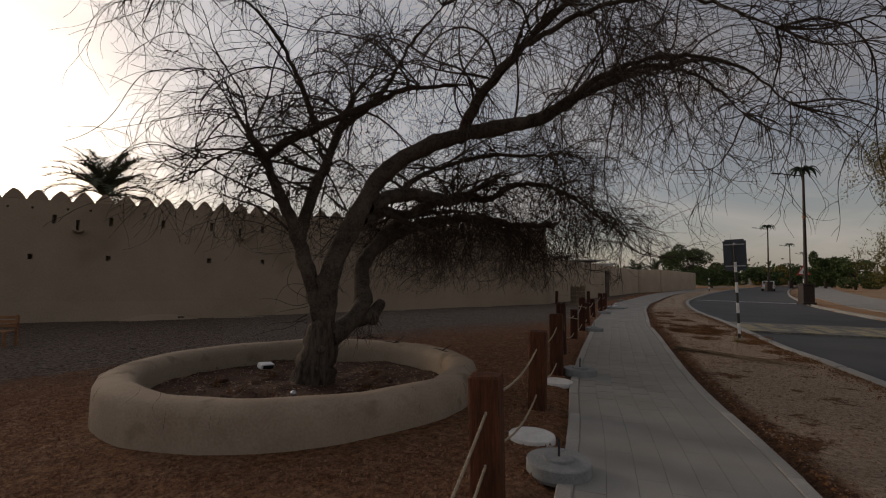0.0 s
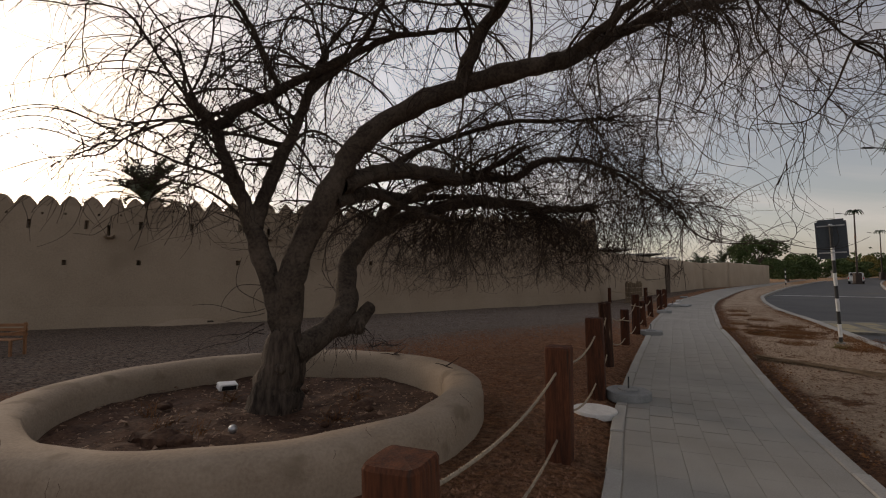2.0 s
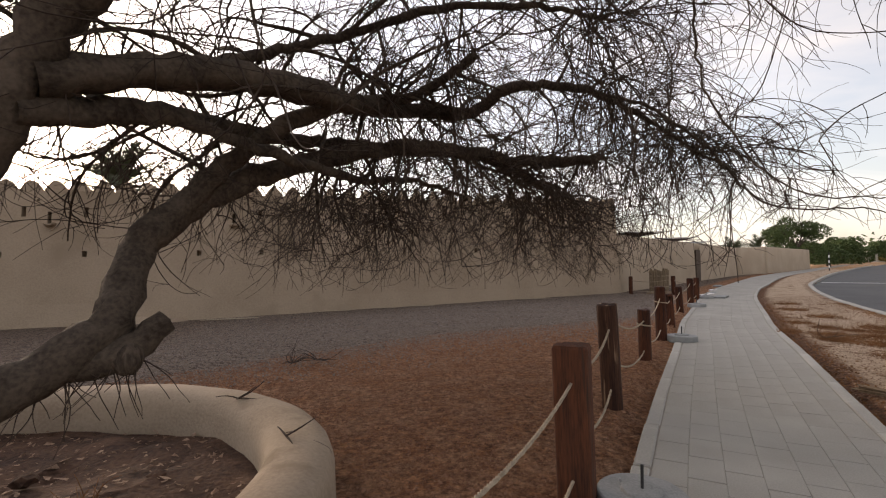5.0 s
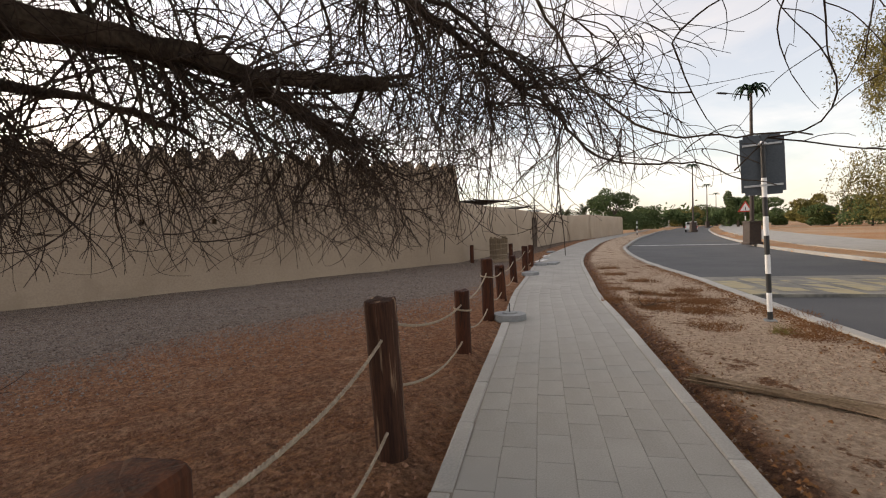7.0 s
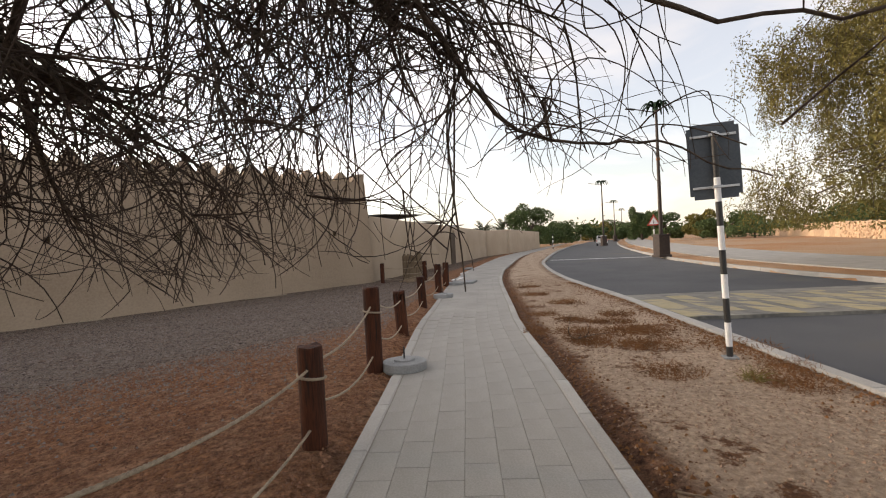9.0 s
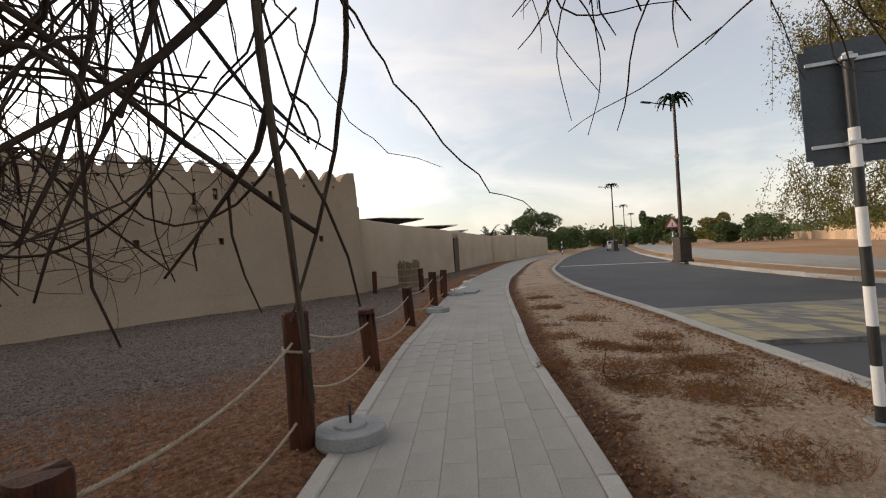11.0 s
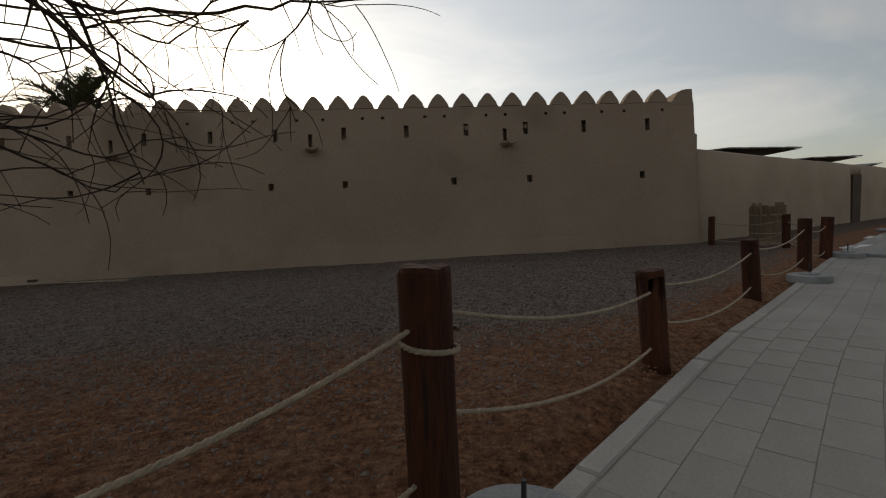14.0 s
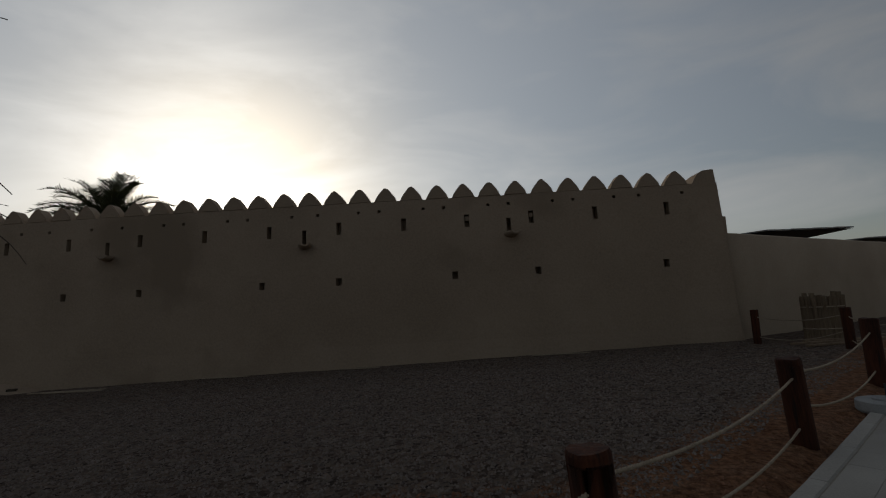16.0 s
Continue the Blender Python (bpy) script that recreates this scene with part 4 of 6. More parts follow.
for q in second:
    for i in rng.integers(1, len(q), 4 if q[0][0] < 8.0 else 3):
        d = q[i] - q[i - 1]
        way = d / (np.linalg.norm(d) + 1e-9) * 0.6 + rng.normal(0, 0.6, 3) + np.array([0, 0, -0.2])
        w = grow(q[i], way, rng.uniform(0.25, 0.95), 0, 0.09, 0.14, 0.09, 0.9)
        w = trim(w, 3)
        if w is None:
            continue
        twigs.add(w, np.linspace(0.0040, 0.0019, len(w)), 3)
# fine sprays at the end of the back limb
for line in ([(8.9, 11.1, 2.2), (10.05, 11.7, 2.16), (10.39, 11.81, 2.32), (10.79, 11.91, 2.37), (11.27, 11.98, 2.38)], [(9.9, 11.5, 2.9), (10.5, 11.72, 2.37), (10.8, 11.84, 2.29), (11.0, 11.87, 2.29)],
             [(10.4, 11.4, 2.75), (10.73, 11.57, 2.38), (10.79, 11.64, 2.22), (10.82, 11.71, 2.0), (10.86, 11.76, 1.75)], [(9.9, 11.2, 2.7), (10.43, 11.0, 2.05), (10.49, 11.06, 1.95), (10.53, 11.11, 1.83), (10.47, 11.1, 1.72), (10.38, 11.06, 1.66), (10.2, 11.0, 1.64)],
             [(9.6, 11.0, 1.9), (10.23, 11.33, 1.59), (10.37, 11.4, 1.61), (10.52, 11.46, 1.65)], [(9.6, 11.0, 1.9), (10.22, 11.33, 1.48), (10.33, 11.39, 1.49), (10.47, 11.45, 1.52)]):
    line = spline([(x + (0.05 if z > 2.1 else -0.15), y - 0.2, z - 0.08) for x, y, z in line], 0.07)
    line[1:-1] += rng.normal(0, 0.006, (len(line) - 2, 3))
    twigs.add(line, np.linspace(0.0075, 0.0018, len(line)), 5)
    for i in rng.integers(len(line) // 3, len(line), 8):
        w = grow(line[i], line[i] - line[i - 2] + rng.normal(0, 0.07, 3), rng.uniform(0.15, 0.55), 0, 0.02, 0.12, 0.06, 0.9)
        twigs.add(w, np.linspace(0.003, 0.0016, len(w)), 3)
# thin shoots that hang below the low limb and sprout from the trunk
for k in range(34):
    t = rng.uniform(0, 1)
    start = (2.75 + 0.65 * t, 7.2 + 0.3 * t, 0.84 + 0.1 * t)
    p = grow(start, (rng.normal(0, 0.4), rng.normal(0, 0.4), -0.8), rng.uniform(0.25, 0.62), 0, 0.12, 0.16, 0.06)
    twigs.add(p[p[:, 2] > 0.12], np.linspace(0.005, 0.002, len(p))[:int((p[:, 2] > 0.12).sum())], 4)
for k in range(9):
    p = grow((2.12, 6.9, rng.uniform(0.9, 1.6)), (-1.0, rng.normal(0, 0.5), rng.uniform(-0.5, 0.5)), rng.uniform(0.4, 0.9), 0, 0.06, 0.18, 0.07)
    twigs.add(p, np.linspace(0.005, 0.002, len(p)), 4)
tagged(part("branchwork", branch.mesh("branchwork", bark), parent=old_tree), kind="stuff")
tagged(part("twigwork", twigs.mesh("twigwork", twig_mat), parent=old_tree), kind="stuff")

# ---- rope fence ----
POSTS = [(2.77, 2.65, 0.95, 0.235, 1), (4.66, 4.61, 0.99, 0.225, 1), (6.24, 6.19, 1.04, 0.225, 1), (7.71, 7.86, 1.12, 0.21, 2), (9.71, 9.79, 0.80, 0.19, 0), (11.26, 11.22, 1.05, 0.2, 0),
         (13.02, 12.94, 0.75, 0.2, 0), (15.42, 15.22, 0.76, 0.2, 0), (18.0, 17.5, 0.88, 0.21, 0), (19.55, 18.82, 0.9, 0.21, 0), (20.43, 21.0, 0.85, 0.19, 0), (19.82, 23.15, 0.85, 0.18, 0)]


def fence_post(tall, wide, kind, seed):
    """A rough timber post: kind 1 square, 0 round, 2 round and worn. Its foot is at the origin."""
    rs = random.Random(seed)
    bm = bmesh.new()
    n = 20
    rings = []
    levels = [-0.25, 0.0, 0.2, 0.45, 0.7, tall - 0.06, tall - 0.018, tall]
    for j, z in enumerate(levels):
        ring = []
        for i in range(n):
            a = 2 * math.pi * i / n + 0.2
            c, s = math.cos(a), math.sin(a)
            e = 0.32 if kind == 1 else 0.85
            r = wide / 2
            x, y = r * math.copysign(abs(c) ** e, c), r * math.copysign(abs(s) ** e, s)
            k = 1 + 0.035 * noise.noise((c * 2 + seed, s * 2, z * 1.5)) - (0.07 if j == len(levels) - 1 else 0)
            ring.append(bm.verts.new((x * k, y * k, z + ((0.01 if kind == 1 else 0.016) * noise.noise((c * 1.6 + seed, s * 1.6, 3.3)) if j > 4 else 0))))
        rings.append(ring)
    for r, s in zip(rings, rings[1:]):
        for i in range(n):
            bm.faces.new([r[i], r[(i + 1) % n], s[(i + 1) % n], s[i]])
    mid = bm.verts.new((0, 0, tall + 0.004))
    for i in range(n):
        bm.faces.new([rings[-1][i], rings[-1][(i + 1) % n], mid])
    for f in bm.faces:
        f.smooth = f.calc_center_median().z < tall - 0.05
    return bm


for i, (x, y, tall, wide, kind) in enumerate(POSTS):
    tilt = ((i * 53) % 7 - 3) * 0.55
    ob = tagged(part("fence_post", fence_post(tall, wide, kind, i), post_worn if kind == 2 else post_mat if kind == 1 else post_dark), "", "fence post", "rope fence posts")
    ob.matrix_basis = pose(x, y, low(x, y), tilt, -tilt * 0.6, 47 if kind == 1 else i * 31)
    if i in (5, 6, 7):
        ob.matrix_basis = Matrix.Translation((x, y, low(x, y))) @ Matrix.Rotation(radians((-0.5, -4.0, -4.0)[i - 5]), 4, "Y") @ pose(0, 0, 0, 0, 0, i * 31)
    if kind == 2:
        ob.matrix_basis = Matrix.Translation((x, y, low(x, y))) @ Matrix.Rotation(radians(5.0), 4, (0.55, -0.8, 0)) @ pose(0, 0, 0, 0, 0, 40)
    ob["label"] = ("square red-brown stained timber post with rope holes", "round dark red-brown timber post beside the path", "weathered round timber post with pale cracked patches")[{1: 0, 0: 1, 2: 2}[kind]]


def rope(a, b, sag, r=0.0108, turns=True):
    """A three-strand rope hanging between two places."""
    a, b = np.array(a, float), np.array(b, float)
    length = np.linalg.norm(b - a)
    m = max(14, int(length / 0.022))
    t = np.linspace(0, 1, m)
    mid = a + (b - a) * t[:, None]
    mid[:, 2] -= sag * 4 * t * (1 - t)
    d = (b - a) / length
    u = np.cross(d, (0, 0, 1))
    w = np.cross(u, d)
    tb = Tubes()
    for k in range(3):
        ph = t * length / 0.085 * 2 * np.pi + k * 2 * np.pi / 3
        tb.add(mid + r * 0.55 * (np.cos(ph)[:, None] * u + np.sin(ph)[:, None] * w), np.full(m, r * 0.62), 5)
    return tagged(part("rope", tb.mesh("rope", rope_mat)), "", "rope", "fence ropes")


chain = POSTS
for i in range(len(chain) - 1):
    (x0, y0, t0, w0, _), (x1, y1, t1, w1, _) = chain[i], chain[i + 1]
    d = np.array((x1 - x0, y1 - y0))
    d /= np.linalg.norm(d)
    for hi in (0, 1):
        ha, hb = (t0 * 0.82, t1 * 0.78) if hi else (t0 * 0.42, t1 * 0.20)
        ob = rope((x0 + d[0] * w0 * 0.42, y0 + d[1] * w0 * 0.42, ha + low(x0, y0)), (x1 - d[0] * w1 * 0.42, y1 - d[1] * w1 * 0.42, hb + low(x1, y1)), (0.07 if hi else 0.13) + 0.03 * ((i * 3 + hi) % 3))
        ob["label"] = "twisted pale hemp rope sagging between fence posts"
for hi, (end, z) in enumerate((((1.2, 1.1), 0.02), ((1.5, 1.3), 0.02))):
    x0, y0, t0, w0, _ = POSTS[0]
    ob = rope((x0 - 0.07, y0 - 0.08, t0 * (0.74 if hi == 0 else 0.35)), (*end, z), 0.06)
    ob["label"] = "twisted pale hemp rope hanging from a post to the ground"
# loops of rope round the two nearest round posts
for i in (4, 5):
    x, y, tall, wide, kind = POSTS[i]
    tb = Tubes()
    a = np.linspace(0, 2 * np.pi * 1.15, 50)
    for k in range(3):
        ph = a * 8 + k * 2.09
        rr = wide / 2 + 0.012 + 0.006 * np.cos(ph)
        tb.add(np.c_[x + rr * np.cos(a), y + rr * np.sin(a), low(x, y) + tall * 0.76 - 0.012 * a + 0.006 * np.sin(ph)], np.full(50, 0.0072), 5)
    tagged(part("rope_loop", tb.mesh("rope_loop", rope_mat)), "hemp rope wound round a timber post", "rope", "fence ropes")

# ---- concrete weights ----
def weight(x, y, turn, r=0.28):
    bm = bmesh.new()
    prof = [(0.0, 0.122), (0.12, 0.122), (0.128, 0.118), (0.13, 0.101), (0.14, 0.099), (r - 0.012, 0.096), (r - 0.002, 0.088), (r + 0.002, 0.0), (r - 0.01, -0.03)]
    n = 40
    rings = []
    for i in range(n):
        a = 2 * math.pi * i / n
        rings.append([bm.verts.new((rr * math.cos(a), rr * math.sin(a), z + 0.004 * noise.noise((rr * math.cos(a) * 8, rr * math.sin(a) * 8, x)))) for rr, z in prof])
    for i in range(n):
        q, s = rings[i], rings[(i + 1) % n]
        for j in range(len(prof) - 1):
            bm.faces.new([q[j], q[j + 1], s[j + 1], s[j]])
    bmesh.ops.remove_doubles(bm, verts=bm.verts[:], dist=0.0005)
    root = tagged(new("barrier_base", None), "round grey concrete barrier base with a steel pin", "concrete base", "concrete bases")
    part("disc", bm, concrete, root)
    part("pin", cyl(0.010, 0.010, 0.17, (0, 0, 0.10), 10), steel_dark, root, "dark steel pin")
    part("lifting_loop", cyl(0.006, 0.006, 0.05, (0.16, 0.05, 0.07), 8, turn=None), galv, root, "small wire loop")
    root.matrix_basis = pose(x, y, 0.004, 0.8, -0.6, turn)
    return root


for i, (x, y) in enumerate(((3.66, 2.95), (6.62, 6.05), (11.58, 11.04), (17.0, 16.2), (19.9, 18.68))):
    weight(x, y, i * 70 + 20)
for i, (x, y, r) in enumerate(((3.94, 3.73, 0.245), (5.82, 5.68, 0.26))):
    ob = tagged(part("footing_disc", cyl(r, r * 0.98, 0.075, (0, 0, -0.05), 32, bevel=0.012), white_concrete), "round white concrete footing flush with the soil", "concrete footing", "white footings")
    ob.matrix_basis = pose(x, y, low(x, y) + 0.012, 1, 1, i * 40)

# ---- road sign seen from behind ----
sign = tagged(new("road_sign", None), "grey back of a rectangular sign on a striped pole", "road sign")
sign.matrix_basis = Matrix.Translation((14.3, 8.18, low(14.3, 8.18))) @ Matrix.Rotation(radians(2.0), 4, (-0.68, -0.73, 0)) @ pose(0, 0, 0, 0, 0, -58)
for i in range(8):
    part("pole_band", cyl(0.036, 0.036, 0.29, (0, 0, -0.15 + 0.29 * i), 20), white_paint if i % 2 else black_paint, sign, "white band" if i % 2 else "black band")
part("pole_top", cyl(0.034, 0.034, 0.53, (0, 0, 2.17), 20), black_paint, sign)
part("pole_cap", cyl(0.037, 0.03, 0.02, (0, 0, 2.70), 20), galv, sign)
part("pole_foot", box(0.16, 0.16, 0.05, 0.01, (0, 0, -0.005)), concrete, sign, "small concrete footing")
plate = box(0.57, 0.012, 0.91, 0.0, (0, 0.062, 2.375))
bmesh.ops.bevel(plate, geom=[e for e in plate.edges if abs(e.verts[0].co.y - e.verts[1].co.y) > 0.005], offset=0.045, segments=4, affect="EDGES")
panel = part("panel", plate, sign_back, sign, "dark grey sheet-metal sign back")
for z in (2.68, 2.06):
    part("bracket", box(0.50, 0.02, 0.03, 0.004, (0, 0.046, z)), galv, panel, "galvanised rail")
    part("clamp", box(0.10, 0.085, 0.035, 0.006, (0, 0.005, z)), galv, panel)

# ---- street lamps shaped like palms ----
def palm_lamp(x, y, tall=9.9, detail=True):
    root = tagged(new("street_lamp", None), "tall brown street lamp topped by green metal palm fronds", "street lamp", "palm street lamps")
    seg = 20 if detail else 10
    part("plinth", box(0.72, 0.72, 1.35, 0.03, (0, 0, 0.675)), lamp_brown, root)
    part("plinth_foot", box(0.86, 0.86, 0.16, 0.03, (0, 0, 0.08)), lamp_brown, root)
    part("plinth_cap", box(0.80, 0.80, 0.10, 0.025, (0, 0, 1.40)), lamp_brown, root)
    part("column", cyl(0.125, 0.075, tall - 1.75, (0, 0, 1.45), seg), lamp_brown, root)
    part("collar", cyl(0.13, 0.13, 0.16, (0, 0, tall * 0.62), seg, bevel=0.02), bench_mat, root, "orange-brown collar")
    for i in range(13):
        a = 2 * math.pi * i / 13 + 0.2
        bm = bmesh.new()
        prev = None
        for s in range(8):
            t = s / 7
            r = 1.15 * t * (1 - 0.12 * t)
            z = tall - 0.45 + 0.42 * math.sin(t * 2.0) - 0.72 * t ** 3 + (0.12 if i % 2 else 0)
            w = 0.025 + 0.09 * math.sin(math.pi * min(1, t * 0.9 + 0.08))
            c = (math.cos(a) * r, math.sin(a) * r)
            row = [bm.verts.new((c[0] - math.sin(a) * w, c[1] + math.cos(a) * w, z - 0.07)), bm.verts.new((c[0], c[1], z)), bm.verts.new((c[0] + math.sin(a) * w, c[1] - math.cos(a) * w, z - 0.07))]
            if prev:
                bm.faces.new([prev[0], prev[1], row[1], row[0]])
                bm.faces.new([prev[1], prev[2], row[2], row[1]])
            prev = row
        for f in bm.faces:
            f.smooth = True
        bmesh.ops.solidify(bm, geom=bm.faces[:], thickness=0.015)
        part("frond", bm, frond_green, root, "green metal palm frond")
    part("crown_boss", cyl(0.16, 0.05, 0.5, (0, 0, tall - 0.6), seg), frond_green, root)
    arm = part("arm", cyl(0.035, 0.03, 1.5, (0, 0, 0), 10, turn=Euler((0, radians(-82), 0)).to_matrix().to_4x4()), lamp_brown, root)
    arm.location = (0, 0, tall - 0.75)
    part("lamp_head", box(0.62, 0.20, 0.09, 0.035, (-1.75, 0, tall - 0.53), Euler((0, radians(6), 0)).to_matrix().to_4x4()), steel_dark, root, "dark lamp head")
    root.matrix_basis = pose(x, y, 0.0, 0, 0, -35)
    return root


lamp_one = palm_lamp(38.3, 18.8)
for x, y in ((73.6, 41.8), (113.8, 60.6), (150.6, 77.0)):
    copy_thing(lamp_one, pose(x, y, 0.0, 0, 0, -35))

# ---- loose things by the fence and the wall ----
# shade of palm stalks: a bin of upright stalks beside the low wall
bin_root = tagged(new("stalk_screen", None), "upright bundle of dry palm stalks tied beside the wall", "stalk bin")
rng = np.random.default_rng(21)
for i in range(34):
    a = 2 * math.pi * i / 34
    h = 1.10 + rng.uniform(-0.035, 0.035) + (0.1 if i % 9 == 0 else 0)
    part("stalk", cyl(0.066, 0.06, h, (0, 0, 0), 7), basket_mat, bin_root, at=pose(0.44 * math.cos(a), 0.36 * math.sin(a), 0, rng.uniform(-2, 2), rng.uniform(-2, 2), i * 40))
for z in (0.3, 0.85):
    tb = Tubes()
    a = np.linspace(0, 2 * np.pi, 40)
    tb.add(np.c_[0.50 * np.cos(a), 0.42 * np.sin(a), np.full(40, z)], np.full(40, 0.018), 6)
    part("band", tb.mesh("band", rope_mat), parent=bin_root)
bin_root.matrix_basis = pose(21.7, 23.4, low(21.75, 23.45) - 0.02, 0, 0, 20)

# flat slabs and boards lying past the last posts
for i, (x, y, sx, sy, turn) in enumerate(((20.7, 18.75, 1.0, 0.45, 35), (21.9, 20.6, 1.2, 0.3, 28), (23.0, 21.4, 0.9, 0.35, 40), (24.6, 22.9, 0.8, 0.3, 36), (27.0, 24.9, 0.9, 0.4, 38))):
    ob = tagged(part("stone_slab", box(sx, sy, 0.07, 0.012), concrete if i % 2 == 0 else white_concrete), "loose flat concrete slab lying beside the footpath", "slab", "loose slabs")
    ob.matrix_basis = pose(x, y, (0.035 if i == 0 else low(x, y) + 0.03), 0, 0, turn)
for i, (x, y, ln, turn) in enumerate(((21.2, 22.3, 2.4, 5), (20.9, 21.9, 1.8, 12), (21.6, 22.6, 2.0, -4))):
    ob = tagged(part("timber_batten", box(ln, 0.07, 0.05, 0.008), straw_mat), "thin pale timber batten lying on the ground", "batten", "loose battens")
    ob.matrix_basis = pose(x, y, low(x, y) + 0.03, 0, 0, turn)

# white plastic pipes and a dark block at the wall's foot
for i, (x, y, ln, turn) in enumerate(((1.6, 23.2, 2.0, 7), (1.9, 23.0, 1.6, 2), (5.6, 23.9, 1.3, 3), (9.4, 23.9, 1.2, -2), (15.0, 23.9, 1.6, 1))):
    tb = Tubes()
    tb.add([(-ln / 2, 0, 0), (-ln / 4, 0.02, 0), (ln / 4, -0.02, 0), (ln / 2, 0, 0)], [0.018] * 4, 8)
    ob = tagged(part("loose_pipe", tb.mesh("loose_pipe", rope_mat)), "thin pale plastic pipe lying at the wall foot", "pipe", "loose pipes")
    ob.matrix_basis = pose(x, y, low(x, y) + 0.03, 0, 0, turn)
ob = tagged(part("dark_brick", box(0.24, 0.12, 0.12, 0.012), hole_shade_brick), "small dark brick lying at the wall foot", "brick")
ob.matrix_basis = pose(-0.75, 24.0, low(-0.75, 24.0) + 0.06, 0, 0, 15)
# low mound of fallen plaster by the wall
bm = bmesh.new()
rows = []
for i in range(9):
    rows.append([bm.verts.new((-3.4 + 0.42 * i + 0.05 * j, 24.5 - 0.17 * j, low(-3.4 + 0.42 * i, 24.3 - 0.17 * j) + max(-0.08, 0.42 * math.sin(math.pi * (i + 0.2) / 8.4) * (1 - j / 5.0) + 0.03 * noise.noise((i * 0.9, j * 0.8, 2)) - 0.05))) for j in range(7)])
for r, s in zip(rows, rows[1:]):
    for j in range(6):
        bm.faces.new([r[j], s[j], s[j + 1], r[j + 1]])
tagged(part("plaster_mound", bm, mud, smooth=True), "low mound of fallen mud plaster against the wall", "mound")

# slatted wooden bench near the fort wall
bench = tagged(new("garden_bench", None), "small orange-brown slatted wooden bench on gravel", "bench")
for x in (-0.55, 0.55):
    for y, h in ((-0.2, 0.42), (0.22, 0.85)):
        part("leg", box(0.06, 0.06, h, 0.008, (x, y, h / 2)), bench_mat, bench)
    part("armrest", box(0.06, 0.46, 0.04, 0.008, (x, 0.0, 0.62)), bench_mat, bench)
for i in range(4):
    part("seat_slat", box(1.2, 0.085, 0.025, 0.006, (0, -0.17 + i * 0.11, 0.43)), bench_mat, bench)
for i in range(3):
    part("back_slat", box(1.2, 0.022, 0.08, 0.006, (0, 0.24, 0.54 + i * 0.12)), bench_mat, bench)
bench.matrix_basis = pose(-4.75, 16.3, low(-4.75, 16.3), 0, 0, -18)

# things in the planter
bx = tagged(new("light_box", None), "small white outdoor light box lying on the soil", "light box")
part("housing", box(0.24, 0.15, 0.09, 0.02, (0, 0, 0.10)), white_paint, bx)
part("glass_front", box(0.18, 0.01, 0.06, 0.003, (0, -0.078, 0.10)), glass_dark, bx, "dark glass front")
part("spike", cyl(0.012, 0.004, 0.14, (0, 0, -0.06), 8), steel_dark, bx)
bx.matrix_basis = pose(1.62, 7.85, 0.06, 12, 5, 25)
bm = bmesh.new()
bmesh.ops.create_uvsphere(bm, u_segments=20, v_segments=12, radius=0.045)
tagged(part("glass_float", bm, galv, smooth=True), "small silver ball on the soil", "ball").matrix_basis = pose(1.86, 6.2, 0.07)
rng = np.random.default_rng(31)


def clod(r, seed, material):
    bm = bmesh.new()
    bmesh.ops.create_icosphere(bm, subdivisions=2, radius=r)
    for v in bm.verts:
        v.co *= 1 + 0.45 * noise.noise(v.co * (2.2 / r) + Vector((seed, 0, 0)))
        v.co.z *= 0.6
    return bm


for i, (x, y, r) in enumerate(((1.25, 6.05, 0.17), (1.42, 5.95, 0.12), (1.05, 6.2, 0.10), (2.9, 6.3, 0.07), (2.6, 7.6, 0.08), (3.3, 6.5, 0.06), (1.0, 7.4, 0.09), (3.5, 7.4, 0.07), (2.75, 6.1, 0.05))):
    tagged(part("soil_clod", clod(r, i * 3.1, soil_mat), soil_mat), "dark rough clod of earth in the planter", "clod", "planter clods").matrix_basis = pose(x, y, 0.04 + r * 0.3, 0, 0, i * 50)
# dead weeds and litter of bark
wt = Tubes()
for x, y in ((1.5, 6.15), (1.15, 6.6), (2.85, 6.2), (0.9, 7.1), (3.2, 7.0), (1.7, 7.5)):
    for k in range(26):
        p = grow((x + rng.normal(0, 0.05), y + rng.normal(0, 0.05), 0.0), rng.normal(0, 0.5, 3) + np.array([0, 0, 1.0]), rng.uniform(0.1, 0.3), 0, 0.05, 0.2, 0.05)
        wt.add(p, np.linspace(0.004, 0.002, len(p)), 3)
tagged(part("dead_weeds", wt.mesh("dead_weeds", dry_mat)), "dry brown weeds growing in the planter soil", "weeds", kind="stuff")
cv, cf = [], []
for i in range(1500):
    a, r = rng.uniform(0, 2 * math.pi), 2.05 * math.sqrt(rng.uniform(0, 1))
    x, y = PC[0] + r * math.cos(a), PC[1] + r * math.sin(a)
    s = rng.uniform(0.006, 0.024)
    z = 0.02 + 0.07 * noise.noise((r * math.cos(a) * 1.7, r * math.sin(a) * 1.7, 2.2)) + s * 0.4
    o = len(cv)
    u = rng.normal(0, 1, (4, 3)) * s
    cv += [(x + p[0], y + p[1], z + abs(p[2]) * 0.7) for p in u]
    cf += [(o, o + 1, o + 2), (o, o + 2, o + 3), (o, o + 3, o + 1), (o + 1, o + 3, o + 2)]
tagged(part("soil_litter", mesh_of("soil_litter", cv, cf, pebble_brown)), "pale chips and crumbs scattered on the soil", "litter", kind="stuff")
